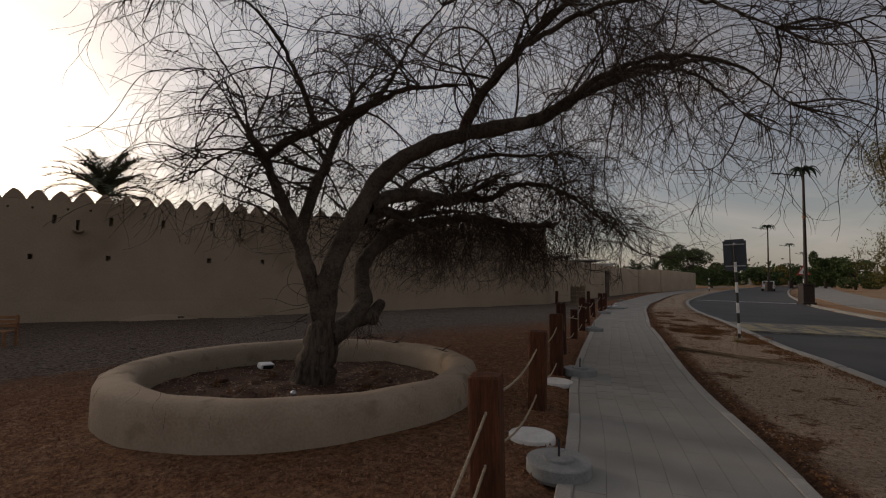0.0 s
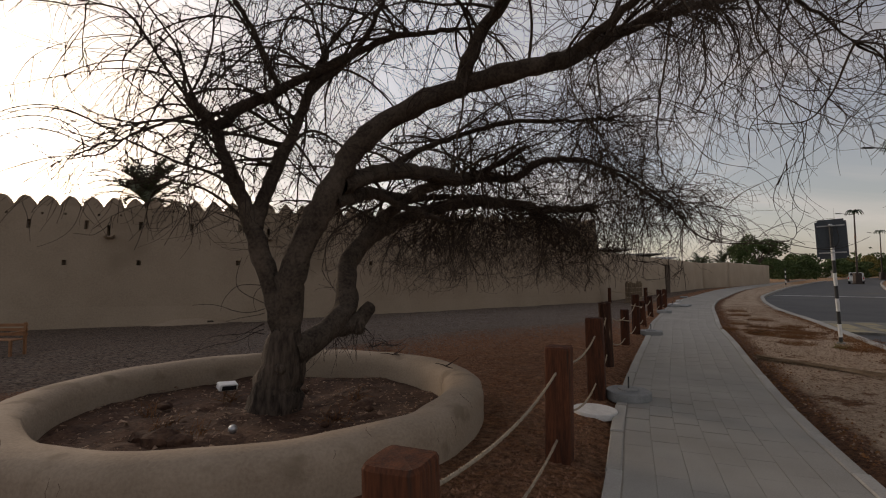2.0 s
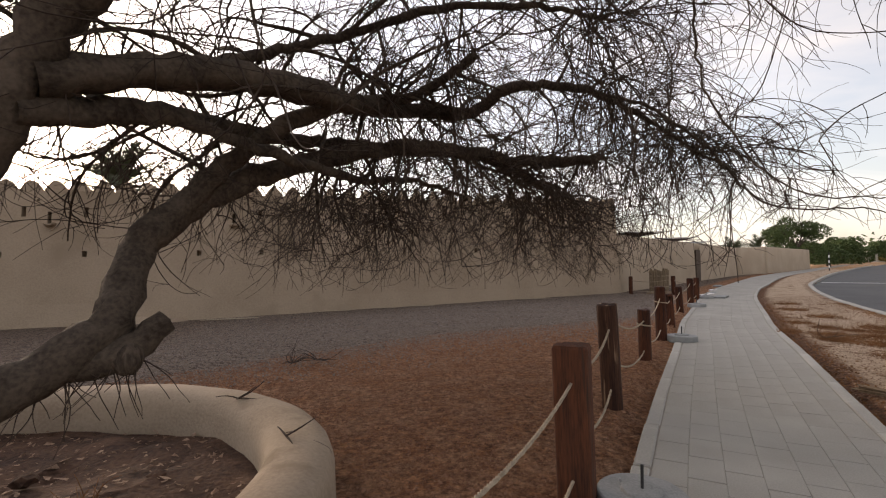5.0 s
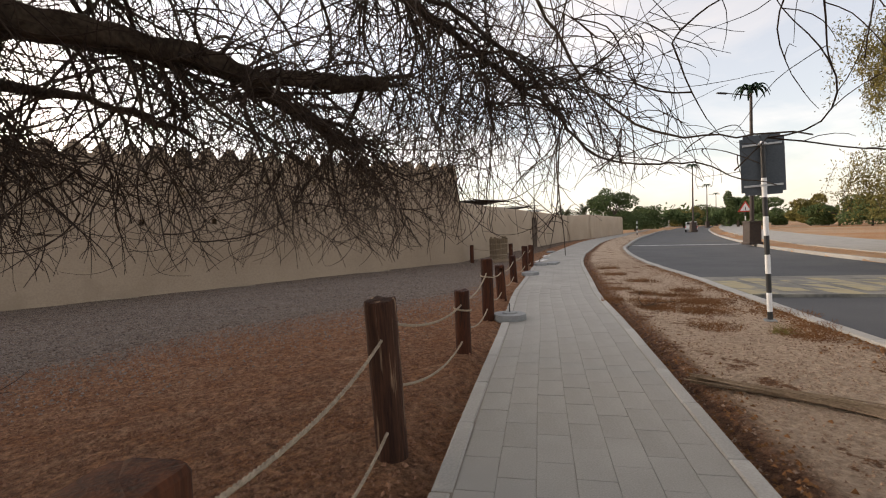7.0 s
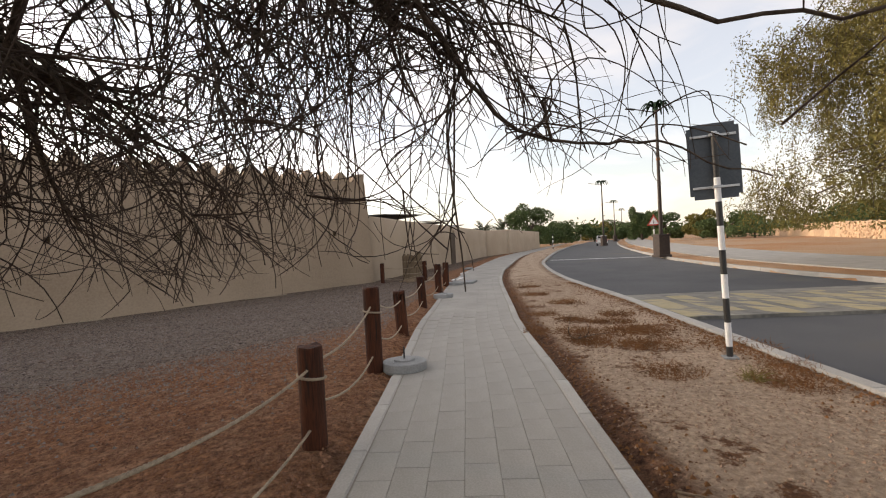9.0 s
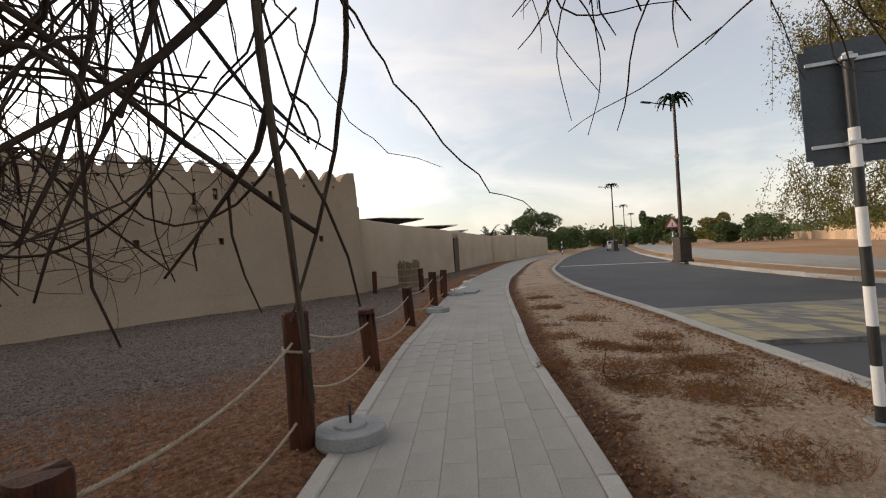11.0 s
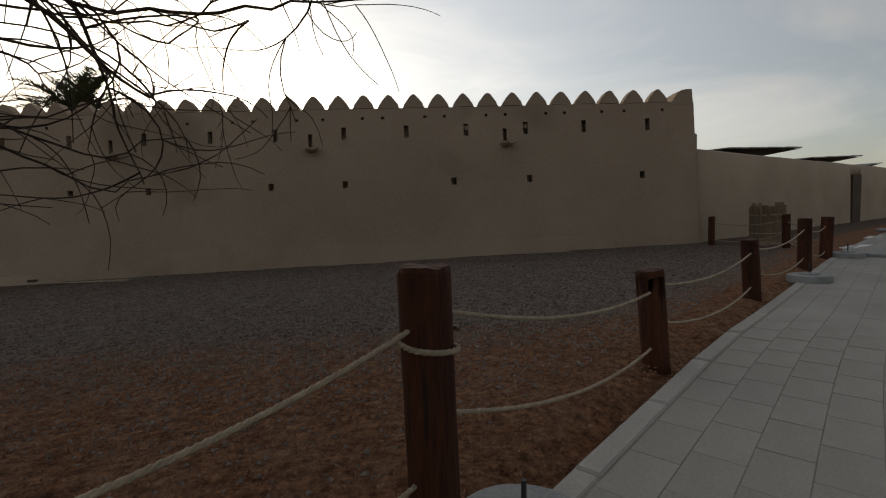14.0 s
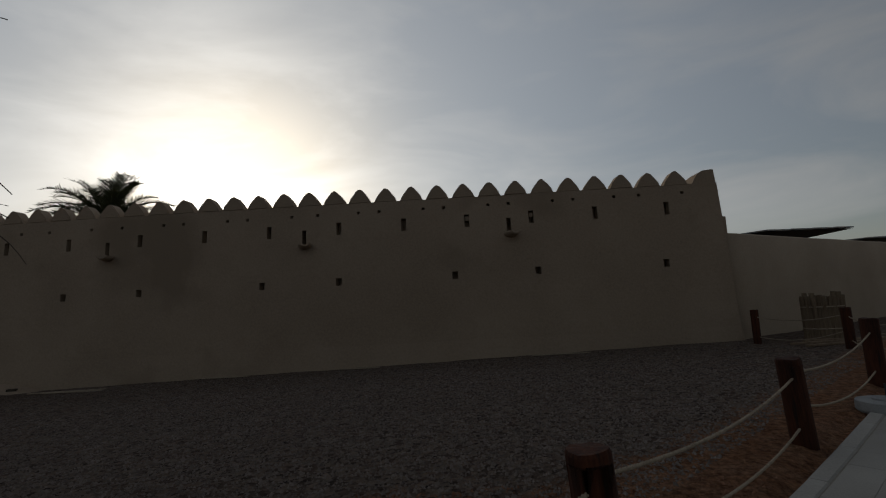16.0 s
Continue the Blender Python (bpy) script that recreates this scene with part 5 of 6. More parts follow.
for i, (x, y, ln, turn) in enumerate(((2.4, 5.15, 2.4, 8), (1.2, 5.35, 1.0, -20), (2.2, 5.3, 0.9, 14))):
    tb = Tubes()
    tb.add([(-ln / 2, 0, 0), (0, 0.06, 0.01), (ln / 2, 0, 0)], [0.018, 0.02, 0.016], 8)
    tagged(part("irrigation_hose", tb.mesh("irrigation_hose", rubber if i != 2 else straw_mat)), "dark irrigation hose lying along the planter rim", "hose", "planter hoses").matrix_basis = pose(x, y, 0.06, 0, 0, turn)
# a fallen twig on the rim and a dry branch on the ground
for i, (x, y, z) in enumerate(((4.42, 7.0, 0.375), (3.95, 8.15, 0.37), (4.3, 11.8, -0.06), (4.7, 11.95, -0.06))):
    tb = Tubes()
    for k in range(5 if i < 2 else 16):
        p = grow((0, 0, 0.01), np.array([rng.normal(), rng.normal(), 0.25]), rng.uniform(0.12, 0.28 if i < 2 else 0.6), 0, 0.03, 0.18, 0.06)
        p[:, 2] = np.clip(p[:, 2], 0.005, None)
        tb.add(p, np.linspace(0.008, 0.003, len(p)), 5)
    tagged(part("fallen_twig", tb.mesh("fallen_twig", twig_mat)), "small dry fallen twig", "twig", "fallen twigs").matrix_basis = pose(x, y, z)

# ---- verge: dry stems, tufts, stones ----
bundle = tagged(new("stem_bundle", None), "bundle of long dry plant stems lying on the verge", "dry stems")
for i in range(22):
    tb = Tubes()
    a, b = (10.68 + rng.normal(0, 0.03), 7.39 + rng.normal(0, 0.03)), (11.1 + rng.normal(0, 0.16), 5.4 + rng.normal(0, 0.15) - (i % 3) * 0.3)
    m = ((a[0] + b[0]) / 2 + 0.17 + rng.normal(0, 0.04), (a[1] + b[1]) / 2 + rng.normal(0, 0.04))
    line = spline([(*a, 0.02 + 0.004 * i), (*m, 0.02 + 0.006 * (i % 6)), (*b, 0.02 + 0.005 * (i % 4))], 0.12)
    tb.add(line, np.linspace(0.008, 0.004, len(line)), 6)
    part("stem", tb.mesh("stem", straw_mat), parent=bundle)


def tuft(tb, x, y, r, n, tall, flat=0.6):
    for k in range(n):
        a, d = rng.uniform(0, 2 * math.pi), r * math.sqrt(rng.uniform(0, 1))
        px, py = x + d * math.cos(a), y + d * math.sin(a)
        p = grow((px, py, 0.0), np.array([rng.normal(0, flat), rng.normal(0, flat), 1.0]), tall * rng.uniform(0.4, 1.2), 0, 0.25, 0.3, 0.04)
        p[:, 2] = np.clip(p[:, 2], 0.003, None)
        tb.add(p, np.linspace(0.0035, 0.0016, len(p)), 3)


TUFTS = [(14.58, 9.18, 0.45), (15.0, 8.3, 0.5), (13.32, 8.48, 0.35), (15.12, 9.96, 0.4), (14.4, 11.05, 0.25), (13.7, 7.44, 0.4), (15.4, 9.58, 0.4), (14.15, 9.95, 0.3), (14.3, 7.6, 0.3), (12.6, 6.2, 0.3), (16.6, 10.8, 0.35), (15.9, 12.0, 0.3), (17.6, 12.6, 0.4),
         (14.75, 10.55, 0.35), (15.6, 11.2, 0.3), (18.6, 14.2, 0.4), (20.2, 15.6, 0.4), (11.9, 5.4, 0.35), (15.67, 10.7, 0.22), (14.35, 10.1, 0.4), (15.42, 9.85, 0.35), (14.3, 9.4, 0.3), (15.9, 10.4, 0.3)]
for i, (x, y, r) in enumerate(TUFTS):
    tb = Tubes()
    tuft(tb, x, y, r, int(260 * r / 0.35), 0.12, 0.9)
    tagged(part("dry_tuft", tb.mesh("dry_tuft", dry_mat)), "low rust-brown tuft of dried grass on sand", "dry grass", "dry grass tufts", "stuff")
# fallen branch on the verge
tb = Tubes()
for way in ((1.0, -0.3, 0.12), (0.8, 0.25, 0.2), (-0.9, 0.3, 0.1), (0.4, -0.7, 0.1), (0.9, 0.0, 0.25)):
    p = grow((14.15, 10.15, 0.03), way, rng.uniform(0.25, 0.5), 0, 0.1, 0.2, 0.05)
    p[:, 2] = np.clip(p[:, 2], 0.012, None)
    tb.add(p, np.linspace(0.008, 0.003, len(p)), 6)
tagged(part("fallen_branch", tb.mesh("fallen_branch", bark)), "dark crooked fallen branch lying on the verge", "branch")
tb = Tubes()
tuft(tb, 13.55, 7.75, 0.12, 60, 0.22)
tagged(part("green_weed", tb.mesh("green_weed", leaf_olive)), "thin yellow-green weed on the verge", "weed")


def scatter(name, count, zone, smin, smax, material, label):
    """Many small four-cornered stones on the ground as one mesh."""
    cv, cf, left = [], [], count
    xy = np.array(zone(count * 3))[:count]
    zz = ground_at(xy)
    s = rng.uniform(smin, smax, len(xy))
    base = np.array([(1, 0, 0), (-0.5, 0.87, 0), (-0.5, -0.87, 0), (0, 0, 0.9), (0.3, 0.2, -0.5)])
    off = base[None] * s[:, None, None] * rng.uniform(0.6, 1.4, (len(xy), 5, 3))
    ang = rng.uniform(0, 6.28, len(xy))
    c, d = np.cos(ang)[:, None], np.sin(ang)[:, None]
    x, y = off[:, :, 0] * c - off[:, :, 1] * d, off[:, :, 0] * d + off[:, :, 1] * c
    v = np.stack([x + xy[:, :1], y + xy[:, 1:], off[:, :, 2] + zz[:, None] + 0.1 * s[:, None]], -1).reshape(-1, 3)
    f = np.array([(0, 1, 3), (1, 2, 3), (2, 0, 3)])
    faces = (np.arange(len(xy))[:, None, None] * 5 + f[None]).reshape(-1, 3)
    return tagged(part(name, mesh_of(name, v, faces.tolist(), material)), label, "stones", kind="stuff")


def gravel_zone(n):
    p = np.stack([rng.uniform(1, 20, n * 3), rng.uniform(10.8, 24.0, n * 3)], 1)
    e = p[:, 1] - (10.6 + 0.42 * np.minimum(p[:, 0], 7.5)) + rng.normal(0, 1.5, len(p))
    d = np.hypot(p[:, 0] - 11, p[:, 1] - 10)
    k = (e > 0) & (rng.uniform(0, 1, len(p)) < np.clip(1.6 - d / 9, 0.12, 1)) & (reach(p, path_few) > PATH_WIDE + 0.6)
    return p[k]


def soil_zone(n):
    p = np.stack([rng.uniform(-3, 16, n * 4), rng.uniform(0, 17, n * 4)], 1)
    r = reach(p, path_few)
    e = p[:, 1] - (10.6 + 0.42 * np.minimum(p[:, 0], 7.5))
    k = (r > PATH_WIDE + 0.05) & (e < 0.8) & (np.hypot(p[:, 0] - PC[0], p[:, 1] - PC[1]) > 2.75)
    return p[k]


def verge_zone(n):
    p = np.stack([rng.uniform(4, 24, n * 6), rng.uniform(-2, 18, n * 6)], 1)
    k = (reach(p, path_few) < -0.02) & (reach(p, kerb_few) > 0.3)
    return p[k]


def litter_zone(n):
    p = np.stack([rng.uniform(4, 22, n * 8), rng.uniform(-2, 16, n * 8)], 1)
    a, b = reach(p, path_few), reach(p, kerb_few)
    edge_way = np.minimum(np.abs(a), np.abs(b - 0.25))
    near = np.min([np.hypot(p[:, 0] - x, p[:, 1] - y) / r for x, y, r in TUFTS], 0)
    k = (a < -0.02) & (b > 0.24) & (rng.uniform(0, 1, len(p)) < np.maximum(np.exp(-edge_way / 0.16), np.exp(-near ** 2 * 2.5)))
    return p[k]


scatter("verge_litter", 9000, litter_zone, 0.006, 0.026, dry_mat, "rust-brown crumbs of dry plants along the path edge")
scatter("gravel_stones", 60000, gravel_zone, 0.008, 0.023, pebble_mat, "loose grey gravel spread before the wall")
scatter("soil_pebbles", 40000, soil_zone, 0.006, 0.022, pebble_red, "small brown pebbles on red soil")
scatter("verge_pebbles", 16000, verge_zone, 0.004, 0.018, pebble_brown, "small tan stones on the sandy verge")

# ---- road furniture far off ----
warn = tagged(new("warning_sign", None), "red-bordered white triangular warning sign on a striped pole", "road sign")
for i in range(7):
    part("pole_band", cyl(0.04, 0.04, 0.3, (0, 0, 0.3 * i), 12), white_paint if i % 2 else black_paint, warn)
for name, r, y, m in (("rim", 0.52, 0.0, red_paint), ("face", 0.36, -0.012, white_paint)):
    bm = bmesh.new()
    bmesh.ops.create_cone(bm, cap_ends=True, segments=3, radius1=r, radius2=r, depth=0.02)
    bmesh.ops.rotate(bm, matrix=Euler((radians(90), 0, 0)).to_matrix(), verts=bm.verts)
    top = max(v.co.z for v in bm.verts)
    part(name, bm, m, warn, at=pose(0, -0.05 + y, 2.35, 0, 0 if top > r * 0.9 else 180, 0))
part("symbol", box(0.05, 0.01, 0.22, 0.004, (0, -0.075, 2.32)), black_paint, warn, "black symbol bar")
warn.matrix_basis = pose(41.4, 20.55, 0.0, 0, 0, -62)
ob = tagged(new("marker_pole", None), "thin black and white striped marker pole", "marker pole")
for i in range(7):
    part("pole_band", cyl(0.06, 0.06, 0.3, (0, 0, 0.3 * i), 12), white_paint if i % 2 else black_paint, ob)
ob.matrix_basis = pose(62.5, 43.3, 0.0)

# white pickup truck driving off
car = tagged(new("pickup_truck", None), "white pickup truck on the road, seen from behind", "pickup truck")
bm = box(1.75, 5.0, 0.55, 0.08, (0, 0, 0.75))
box(1.6, 1.9, 0.62, 0.16, (0, 0.35, 1.3), bm=bm, segments=3)
part("body", bm, car_white, car)
part("load_bed", box(1.5, 1.7, 0.04, 0.01, (0, -1.5, 1.03)), rubber, car, "dark load bed")
part("rear_window", box(1.3, 0.02, 0.36, 0.01, (0, -0.61, 1.36)), glass_dark, car, "dark rear window")
part("windscreen", box(1.3, 0.02, 0.38, 0.01, (0, 1.31, 1.36)), glass_dark, car)
part("tailgate", box(1.45, 0.03, 0.42, 0.015, (0, -2.51, 0.80)), car_white, car)
part("bumper", box(1.7, 0.12, 0.16, 0.03, (0, -2.56, 0.5)), galv, car, "chrome bumper")
for s in (-1, 1):
    part("tail_light", box(0.12, 0.03, 0.3, 0.01, (0.79 * s, -2.51, 0.82)), red_paint, car, "red tail light")
    for y in (-1.55, 1.6):
        w = part("wheel", cyl(0.35, 0.35, 0.22, (0, 0, -0.11), 22, bevel=0.03), rubber, car, at=pose(0.76 * s, y, 0.35, 0, 90, 0))
        part("rim", cyl(0.2, 0.2, 0.24, (0, 0, -0.12), 18), galv, w, "steel rim")
car.matrix_basis = pose(80.0, 45.6, -0.108, 0, 0, -61)

# ---- shade canopies behind the low wall ----
for i, (x, y, z, wide, deep, turn) in enumerate(((24.6, 31.6, 3.1, 6.5, 5.6, 30), (31.2, 35.4, 2.95, 6.3, 5.6, 30), (36.4, 38.6, 2.72, 4.0, 5.0, 30))):
    root = tagged(new("shade_canopy", None), "grey inverted-pyramid shade canopy behind the boundary wall", "canopy", "shade canopies")
    bm = bmesh.new()
    ring = [bm.verts.new(p) for p in ((-wide / 2, -deep / 2, 0.12), (wide / 2, -deep / 2, 0.42), (wide / 2, deep / 2, 0.42), (-wide / 2, deep / 2, 0.12))]
    low_ring = [bm.verts.new(p) for p in ((-0.8, -0.5, -0.1), (0.8, -0.5, -0.1), (0.8, 0.5, -0.1), (-0.8, 0.5, -0.1))]
    for k in range(4):
        bm.faces.new([ring[k], ring[(k + 1) % 4], low_ring[(k + 1) % 4], low_ring[k]])
    bm.faces.new(low_ring)
    bmesh.ops.solidify(bm, geom=bm.faces[:], thickness=0.05)
    part("sheet", bm, canopy_under, root, "dark sheet underside")
    for k in range(4):
        part("roof_panel", box(wide / 4 - 0.06, deep + 0.1, 0.05, 0.01), canopy_top, root, "pale grey roof panel", at=pose(-wide * 3 / 8 + k * wide / 4, 0, 0.22 + 0.075 * k, 0, -2.1, 0))
    part("column", cyl(0.16, 0.14, z + 0.6, (0, 0, -z - 0.6), 14), steel_dark, root)
    root.matrix_basis = pose(x, y, z, 0, 0, turn)

# ---- plants ----
def palm(x, y, tall, reach_r, n, seed, label):
    rs = np.random.default_rng(seed)
    root = tagged(new("date_palm", None), label, "palm")
    tb = Tubes()
    zz = np.linspace(0, tall, 24)
    tb.add(np.c_[0.1 * np.sin(zz * 0.4), 0.05 * zz / tall, zz], 0.2 + 0.03 * (np.arange(24) % 2), 12)
    part("trunk", tb.mesh("trunk", bark), parent=root)
    for i in range(n):
        a = 2 * math.pi * i / n * 2.4 + rs.uniform(-0.2, 0.2)
        up = rs.uniform(0.35, 1.4)
        L = reach_r * rs.uniform(0.8, 1.15)
        p, d = np.array([0.0, 0.0, tall]), np.array([math.cos(a) * math.cos(up), math.sin(a) * math.cos(up), math.sin(up)])
        line = [p.copy()]
        for s in range(14):
            d = d + np.array([0, 0, -0.085 - 0.004 * s])
            d /= np.linalg.norm(d)
            p = p + d * L / 14
            line.append(p.copy())
        line = np.array(line)
        tb = Tubes()
        tb.add(line, np.linspace(0.035, 0.008, 15), 5)
        v, f = list(np.concatenate(tb.v)), [tuple(dict.fromkeys(q)) for q in np.concatenate(tb.f).tolist()]
        for s in range(2, 15):
            for sub in range(3):
                base = line[s - 1] + (line[s] - line[s - 1]) * sub / 3
                dirn = line[s] - line[s - 1]
                dirn /= np.linalg.norm(dirn)
                lat = np.cross(dirn, (0, 0, 1))
                lat /= np.linalg.norm(lat) + 1e-9
                ll = 0.5 * math.sin(math.pi * (s + 1) / 17) + 0.12
                for sd in (-1, 1):
                    tip = base + (lat * sd * 0.8 + dirn * 0.75 + np.array([0, 0, 0.15 + rs.normal(0, 0.12)])) * ll
                    w = dirn * 0.038
                    o = len(v)
                    v += [base - w, base + w, (base + tip) / 2 + w * 1.2, tip]
                    f.append((o, o + 1, o + 2, o + 3))
        part("frond", mesh_of("frond", v, f, leaf_palm), parent=root)
    root.matrix_basis = pose(x, y, -0.3)
    return root


palm(-5.8, 34.0, 6.4, 3.6, 44, 3, "date palm with grey-green fronds behind the fort wall")
palm(58.0, 52.0, 2.6, 2.6, 20, 5, "short date palm behind the boundary wall")
palm(64.5, 54.0, 2.9, 2.6, 20, 7, "short date palm behind the boundary wall")
palm(53.0, 50.5, 2.2, 2.2, 18, 9, "short date palm behind the boundary wall")


def leafy(x, y, tall, wide, n, size, seed, material, label, base=0.0, name="tree", lobes=11, lean=0.0):
    """A tree or bush: trunk, limbs, and a crown of many small leaves in uneven lobes."""
    rs = np.random.default_rng(seed)
    root = tagged(new(name, None), label, "tree" if name == "tree" else "bush")
    tb = Tubes()
    zt = base + (tall - base) * 0.45
    tb.add([(0, 0, -0.2), (0.06 * wide * 0.3, 0, zt * 0.5), (0, 0.05, zt)], [0.035 * tall, 0.028 * tall, 0.018 * tall], 8)
    cents = []
    for k in range(lobes):
        a, r = rs.uniform(0, 2 * math.pi), wide * 0.5 * math.sqrt(rs.uniform(0.05, 0.7))
        c = np.array([r * math.cos(a), r * math.sin(a), base + (tall - base) * rs.uniform(0.10, 0.82) * (1 - 0.25 * (r / (wide * 0.5)) ** 2)])
        cents.append((c, wide * rs.uniform(0.13, 0.24), (tall - base) * rs.uniform(0.13, 0.22)))
        tb.add([(0, 0, zt * 0.7), tuple(c * 0.5 + np.array([0, 0, zt * 0.4])), tuple(c)], [0.012 * tall, 0.009 * tall, 0.004 * tall], 5)
    part("trunk", tb.mesh("trunk", bark), parent=root)
    pts = []
    for c, rw, rh in cents:
        m = n // lobes
        d = rs.standard_normal((m, 3))
        d /= np.linalg.norm(d, axis=1)[:, None]
        rad = rs.uniform(0.45, 1.12, (m, 1)) ** 0.5
        q = c + d * rad * np.array([rw, rw, rh])
        if lean:
            q[:, 2] -= lean * rs.uniform(0, 1, m) ** 2 * (tall - base) * 0.25
        pts.append(q)
    pts = np.concatenate(pts)
    pts = pts[pts[:, 2] > base + 0.05]
    part("crown", leaves("crown", pts, size, rs, material, lean), parent=root)
    root.matrix_basis = pose(x, y, 0.0, 0, 0, seed * 17 % 360)
    return root


# big drooping tree past the far footway
def weeping_tree(x, y, tall, wide, seed):
    rs = np.random.default_rng(seed)
    root = tagged(new("weeping_tree", None), "large olive-green tree with fine drooping foliage", "tree")
    tb = Tubes()
    tb.add([(0, 0, -0.2), (0.2, 0.1, 1.6), (0.1, 0.3, 3.4), (0.0, 0.2, 6.0)], [0.34, 0.28, 0.24, 0.16], 12)
    part("trunk", tb.mesh("trunk", bark), parent=root)
    strands, pts = Tubes(), []
    for k in range(165):
        a, r, z = rs.uniform(0, 2 * math.pi), wide * 0.5 * math.sqrt(rs.uniform(0.03, 0.9)), 0.0
        z = tall * (0.97 - 0.62 * (r / (wide * 0.5)) ** 2 * rs.uniform(0.5, 1.1)) - rs.uniform(0, tall * 0.44)
        c = np.array([r * math.cos(a), r * math.sin(a), max(z, 2.5)])
        m = spline([(0, 0, 4.0), tuple(c * 0.55 + np.array([0, 0, 2.4])), tuple(c)], 0.7)
        strands.add(m, np.linspace(0.05, 0.012, len(m)), 4)
        for s in range(16):
            p = c + rs.normal(0, 0.6, 3)
            L = rs.uniform(0.7, 2.2)
            w = rs.normal(0, 0.4, 2)
            t = np.linspace(0, 1, 6)
            line = p + np.c_[w[0] * t, w[1] * t, -L * t ** 1.3]
            line = line[line[:, 2] > 1.5]
            if len(line) < 3:
                continue
            strands.add(line, np.linspace(0.012, 0.005, len(line)), 3)
            q = p + np.c_[w[0] * (tt := rs.uniform(0, 1, 130)), w[1] * tt, -L * tt ** 1.3] + rs.normal(0, 0.16, (130, 3))
            pts.append(q[q[:, 2] > 1.4])
    part("limb_work", strands.mesh("limb_work", bark), parent=root)
    part("crown", leaves("crown", np.concatenate(pts), 0.063, rs, leaf_olive, 0.8, 0.7), parent=root)
    root.matrix_basis = pose(x, y, 0.0)
    return root


weeping_tree(32.6, 3.6, 14.0, 17.4, 4)
leafy(74.5, 56.0, 8.2, 8.5, 12000, 0.17, 12, leaf_dark, "dense dark green tree behind the boundary wall", 0.6, lobes=16)
leafy(84, 58, 5.2, 8.0, 5000, 0.2, 13, leaf_dark, "green tree behind the boundary wall", 0.4)
bushes = [(110, 40, 6.5, 8), (114, 49, 7.5, 7), (104, 34, 5.2, 9), (97, 28, 5.0, 8), (94, 15.5, 5.6, 8), (86, 12.0, 5.6, 8), (78, 9.2, 5.4, 8), (70.5, 6.0, 5.4, 8), (63, 3.6, 5.2, 8), (57, 1.2, 5.2, 8), (118, 56, 9.5, 6), (135, 66, 8, 9), (150, 70, 7, 9), (128, 74, 6, 9), (146, 84, 7, 10), (165, 92, 7, 11), (185, 98, 8, 12), (205, 104, 8, 13), (120, 78, 6, 9), (104, 72, 5.5, 9), (95, 66, 5.5, 8)]
for i, (x, y, tall, wide) in enumerate(bushes):
    leafy(x, y, tall, wide, 5200, 0.17 if x < 100 else 0.26, 40 + i, leaf_dark if i % 7 else leaf_olive, "rounded green tree beyond the sandy field" if y < 57 and x < 120 else "distant green tree along the road", 0.2, lobes=10)
# far row of trees closing the view
rs = np.random.default_rng(77)
far = []
for i in range(70):
    a = radians(rs.uniform(18, 100))
    d = rs.uniform(190, 320)
    c = np.array([10 + d * math.sin(a), 8 + d * math.cos(a), 2.5])
    q = rs.standard_normal((260, 3)) * np.array([6, 6, 2.2]) * rs.uniform(0.6, 1.2) + c
    far.append(q[q[:, 2] > 0])
tagged(part("far_woods", leaves("far_woods", np.concatenate(far), 0.9, rs, leaf_dark)), "hazy line of distant green trees", "woods", kind="stuff")

# tan wall beyond the field, faced with rubble at its near end
rubble = tagged(new("rubble_wall", None), "long tan rendered wall, rubble-faced at one end", "wall", kind="structure")
rubble_line = spline([(52.0, 5.25), (66.4, 10.1), (82.7, 15.6), (102.0, 23.5), (125.0, 33.5)], 2.4)
for i, (p, q) in enumerate(zip(rubble_line, rubble_line[1:])):
    p, q = np.array(p[:2]), np.array(q[:2])
    turn = math.degrees(math.atan2(q[1] - p[1], q[0] - p[0]))
    mid_p = (p + q) / 2
    top = 1.62 + 0.3 * min(1.0, max(0.0, (mid_p[0] - 60) / 24)) - 0.6 * (mid_p[0] > 96) + 0.07 * noise.noise((i * 0.7, 0.3, 2.0))
    part("wall_bay", box(float(np.linalg.norm(q - p)) + 0.01 + 0.02 * (i % 2), 0.5 + 0.008 * (i % 3), top + 0.4, 0.05, (0, 0, (top - 0.4) / 2)), stone_mat, rubble, at=pose(mid_p[0], mid_p[1], 0, 0, 0, turn))
    if mid_p[0] < 81:
        for k in range(19):
            along, up = rng.uniform(-1.2, 1.2), rng.uniform(0.1, top - 0.05)
            face = np.array((-math.sin(radians(turn)), math.cos(radians(turn)))) * 0.24 + np.array((math.cos(radians(turn)), math.sin(radians(turn)))) * along
            part("stone", box(rng.uniform(0.3, 0.7), 0.26, rng.uniform(0.14, 0.3), 0.04), stone_mat, rubble, at=pose(mid_p[0] + face[0], mid_p[1] + face[1], up, rng.uniform(-8, 8), rng.uniform(-25, 25), turn))
# small pale building at the road's end
hut = tagged(new("roadside_building", None), "small pale flat-roofed building far along the road", "building")
part("wall", box(9, 6, 3.0, 0.03, (0, 0, 1.5)), house_mat, hut)
part("roof", box(9.4, 6.4, 0.25, 0.03, (0, 0, 3.12)), house_mat, hut)
for k in (-2.5, 0.2, 2.8):
    part("window", box(0.9, 0.08, 1.0, 0.01, (k, -3.03, 1.6)), glass_dark, hut)
hut.matrix_basis = pose(150, 91, 0, 0, 0, 40)

# ---- footpath pieces ----
pavement = tagged(part("pavement", mesh_of("pavement", *strip(path_line, 0.02, PATH_WIDE - 0.02, -0.0045, -0.2), joint_mat)), "grey concrete paver footpath between edging stones", "pavement", kind="structure")


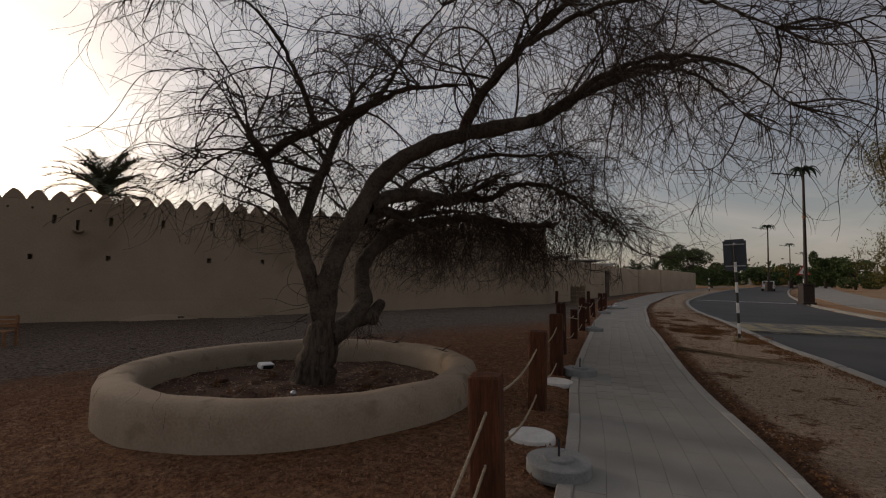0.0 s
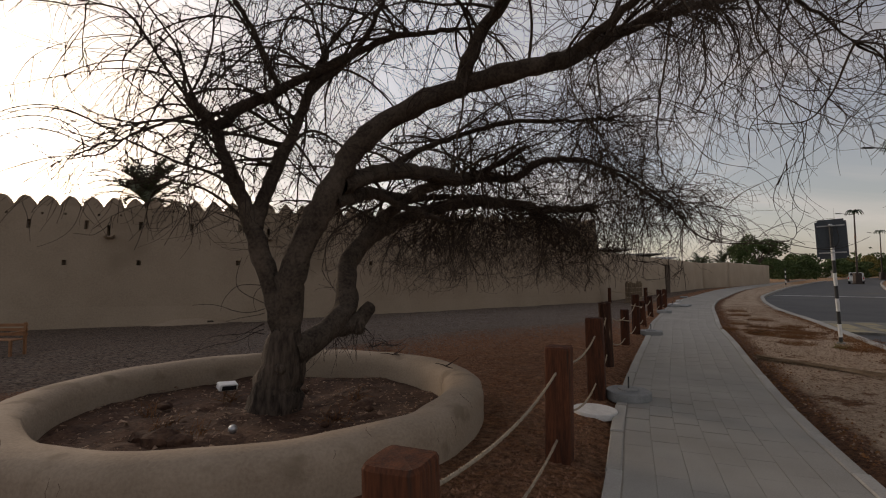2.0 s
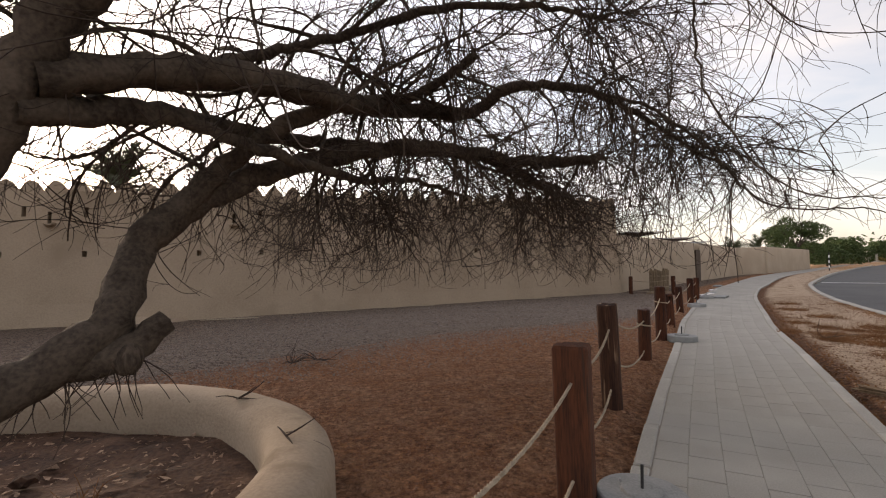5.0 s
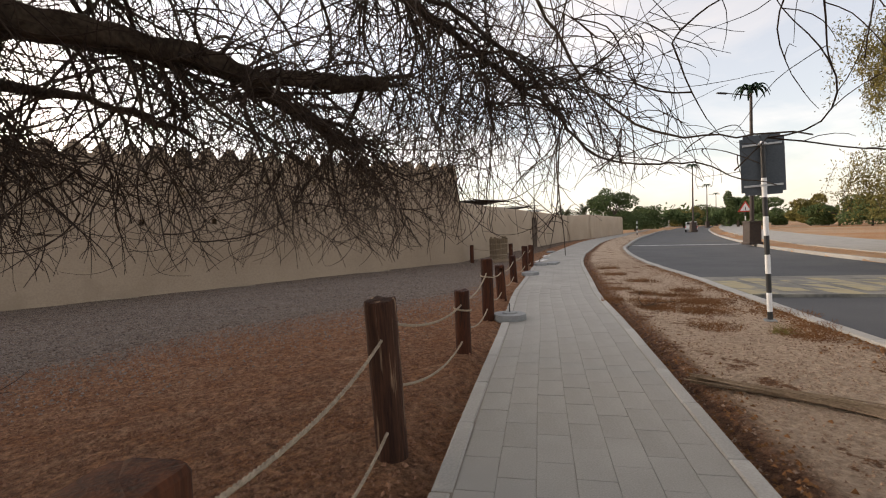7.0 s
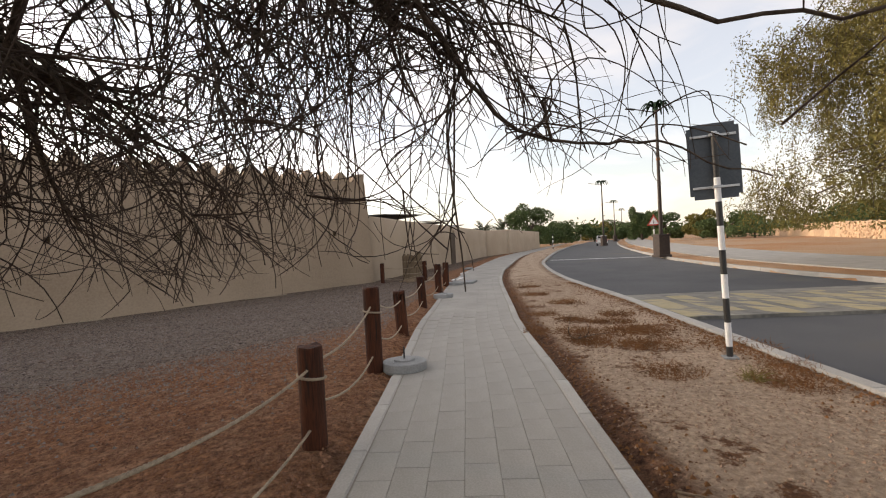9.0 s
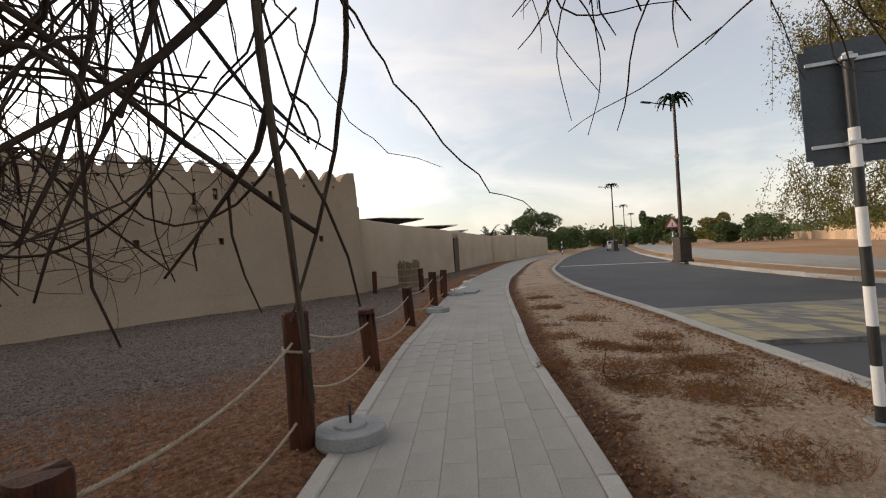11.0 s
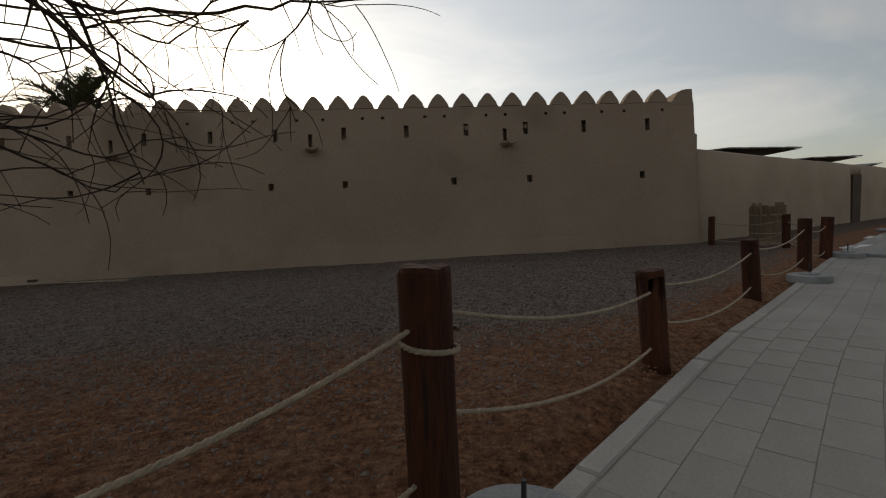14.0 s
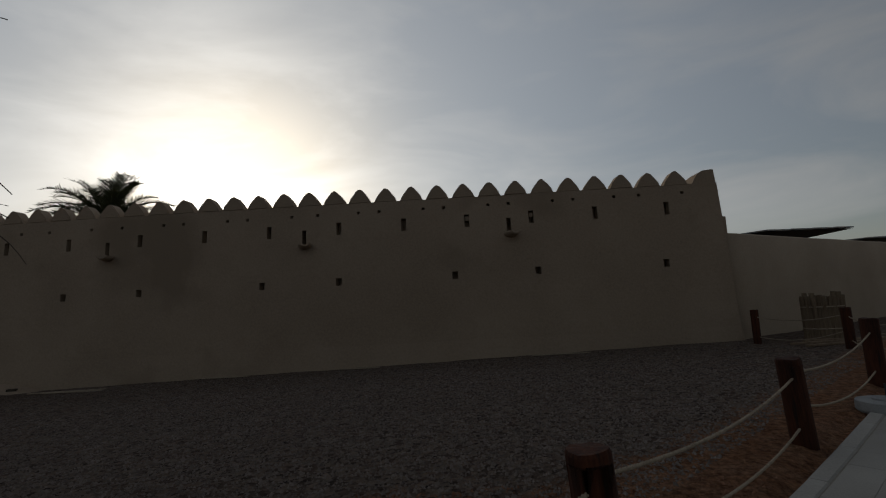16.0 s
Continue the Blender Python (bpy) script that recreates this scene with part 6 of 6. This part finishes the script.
def block(lx, ly, h, bevel):
    bm = box(lx, ly, h, 0)
    top = [e for e in bm.edges if e.verts[0].co.z > 0 and e.verts[1].co.z > 0]
    bmesh.ops.bevel(bm, geom=top, offset=bevel, segments=1, affect="EDGES")
    me = bpy.data.meshes.new("paver")
    bm.to_mesh(me)
    bm.free()
    return me


fine_path = spline(PATH_R, 0.05)
fine_side = sides(fine_path)
fine_s = np.r_[0, np.cumsum(np.linalg.norm(np.diff(fine_path, axis=0), axis=1))]


def on_path(s, d):
    """Place and heading at a length along the path's right edge and a distance to its left."""
    x = np.interp(s, fine_s, fine_path[:, 0]), np.interp(s, fine_s, fine_path[:, 1])
    n = np.array((np.interp(s, fine_s, fine_side[:, 0]), np.interp(s, fine_s, fine_side[:, 1])))
    return np.array(x) + n * d, math.degrees(math.atan2(-n[0], n[1]))


rng = np.random.default_rng(90)
EDGE = 0.13
cols = 7
cw = (PATH_WIDE - 2 * EDGE - 0.02) / cols
PL = 0.42
paver_mesh = block(PL - 0.0025, cw - 0.0025, 0.06, 0.003)
paver_mesh.materials.append(paver_mat)
s_near0, s_near1 = np.interp(9.6, fine_path[:, 0], fine_s), np.interp(16.0, fine_path[:, 0], fine_s)
rest_v, rest_f = [], []
tmpl_v = np.array([v.co[:] for v in paver_mesh.vertices])
tmpl_f = [tuple(p.vertices) for p in paver_mesh.polygons]
made = 0
s_end = np.interp(75, fine_path[:, 0], fine_s)
for c in range(cols):
    d = EDGE + 0.01 + cw * (c + 0.5)
    s = PL * (0.5 if c % 2 else 0.0) + rng.uniform(0, 0.08)
    while s < s_end:
        p, turn = on_path(s, d)
        z = -0.03 + float(np.clip(rng.normal(0, 0.0008), -0.0015, 0.0015))
        m = pose(p[0], p[1], z, rng.normal(0, 0.1), rng.normal(0, 0.1), turn + rng.normal(0, 0.25))
        if s_near0 < s < s_near1 and made < 300:
            part("paver", paver_mesh, parent=pavement, at=m)
            made += 1
        elif s > 1.0:
            o = len(rest_v)
            mm = np.array(m)
            rest_v += (tmpl_v @ mm[:3, :3].T + mm[:3, 3]).tolist()
            rest_f += [tuple(i + o for i in f) for f in tmpl_f]
        s += PL
rest = tagged(part("paver_rest", mesh_of("paver_rest", rest_v, rest_f, paver_mat), parent=pavement), kind="stuff")
edge_mesh = block(0.995, EDGE, 0.16, 0.012)
edge_mesh.materials.append(kerb_mat)
edging = tagged(new("path_edging", None), "narrow pale concrete edging stones along the footpath", "kerb", kind="structure")
for d in (EDGE / 2, PATH_WIDE - EDGE / 2):
    for s in np.arange(8.0, np.interp(62, fine_path[:, 0], fine_s), 1.0):
        p, turn = on_path(s + (0.37 if d > 1 else 0), d)
        part("edging_stone", edge_mesh, parent=edging, at=pose(p[0], p[1], -0.072 + rng.normal(0, 0.002), 0, rng.normal(0, 0.2), turn + rng.normal(0, 0.2)))

# ---- kerbs of the road ----
kerb_mesh = block(0.99, 0.20, 0.34, 0.02)
kerb_mesh.materials.append(kerb_mat)
for name, base_line, side in (("kerb_near", kerb_line, 0.11), ("kerb_far", kerb_line, -ROAD_WIDE - 0.11)):
    root = tagged(new(name, None), "pale weathered concrete kerb along the road", "kerb", kind="structure")
    dense = spline([tuple(p) for p in base_line[::2]], 0.1)
    nn = sides(dense)
    off = dense + nn * side
    ss = np.r_[0, np.cumsum(np.linalg.norm(np.diff(off, axis=0), axis=1))]
    for s in np.arange(6.0, min(ss[-1], 130), 1.0):
        i = int(np.searchsorted(ss, s))
        if i >= len(off) - 1:
            break
        turn = math.degrees(math.atan2(-nn[i][0], nn[i][1]))
        part("kerbstone", kerb_mesh, parent=root, at=pose(off[i][0], off[i][1], -0.135 + rng.normal(0, 0.003), 0, 0, turn + rng.normal(0, 0.2)))
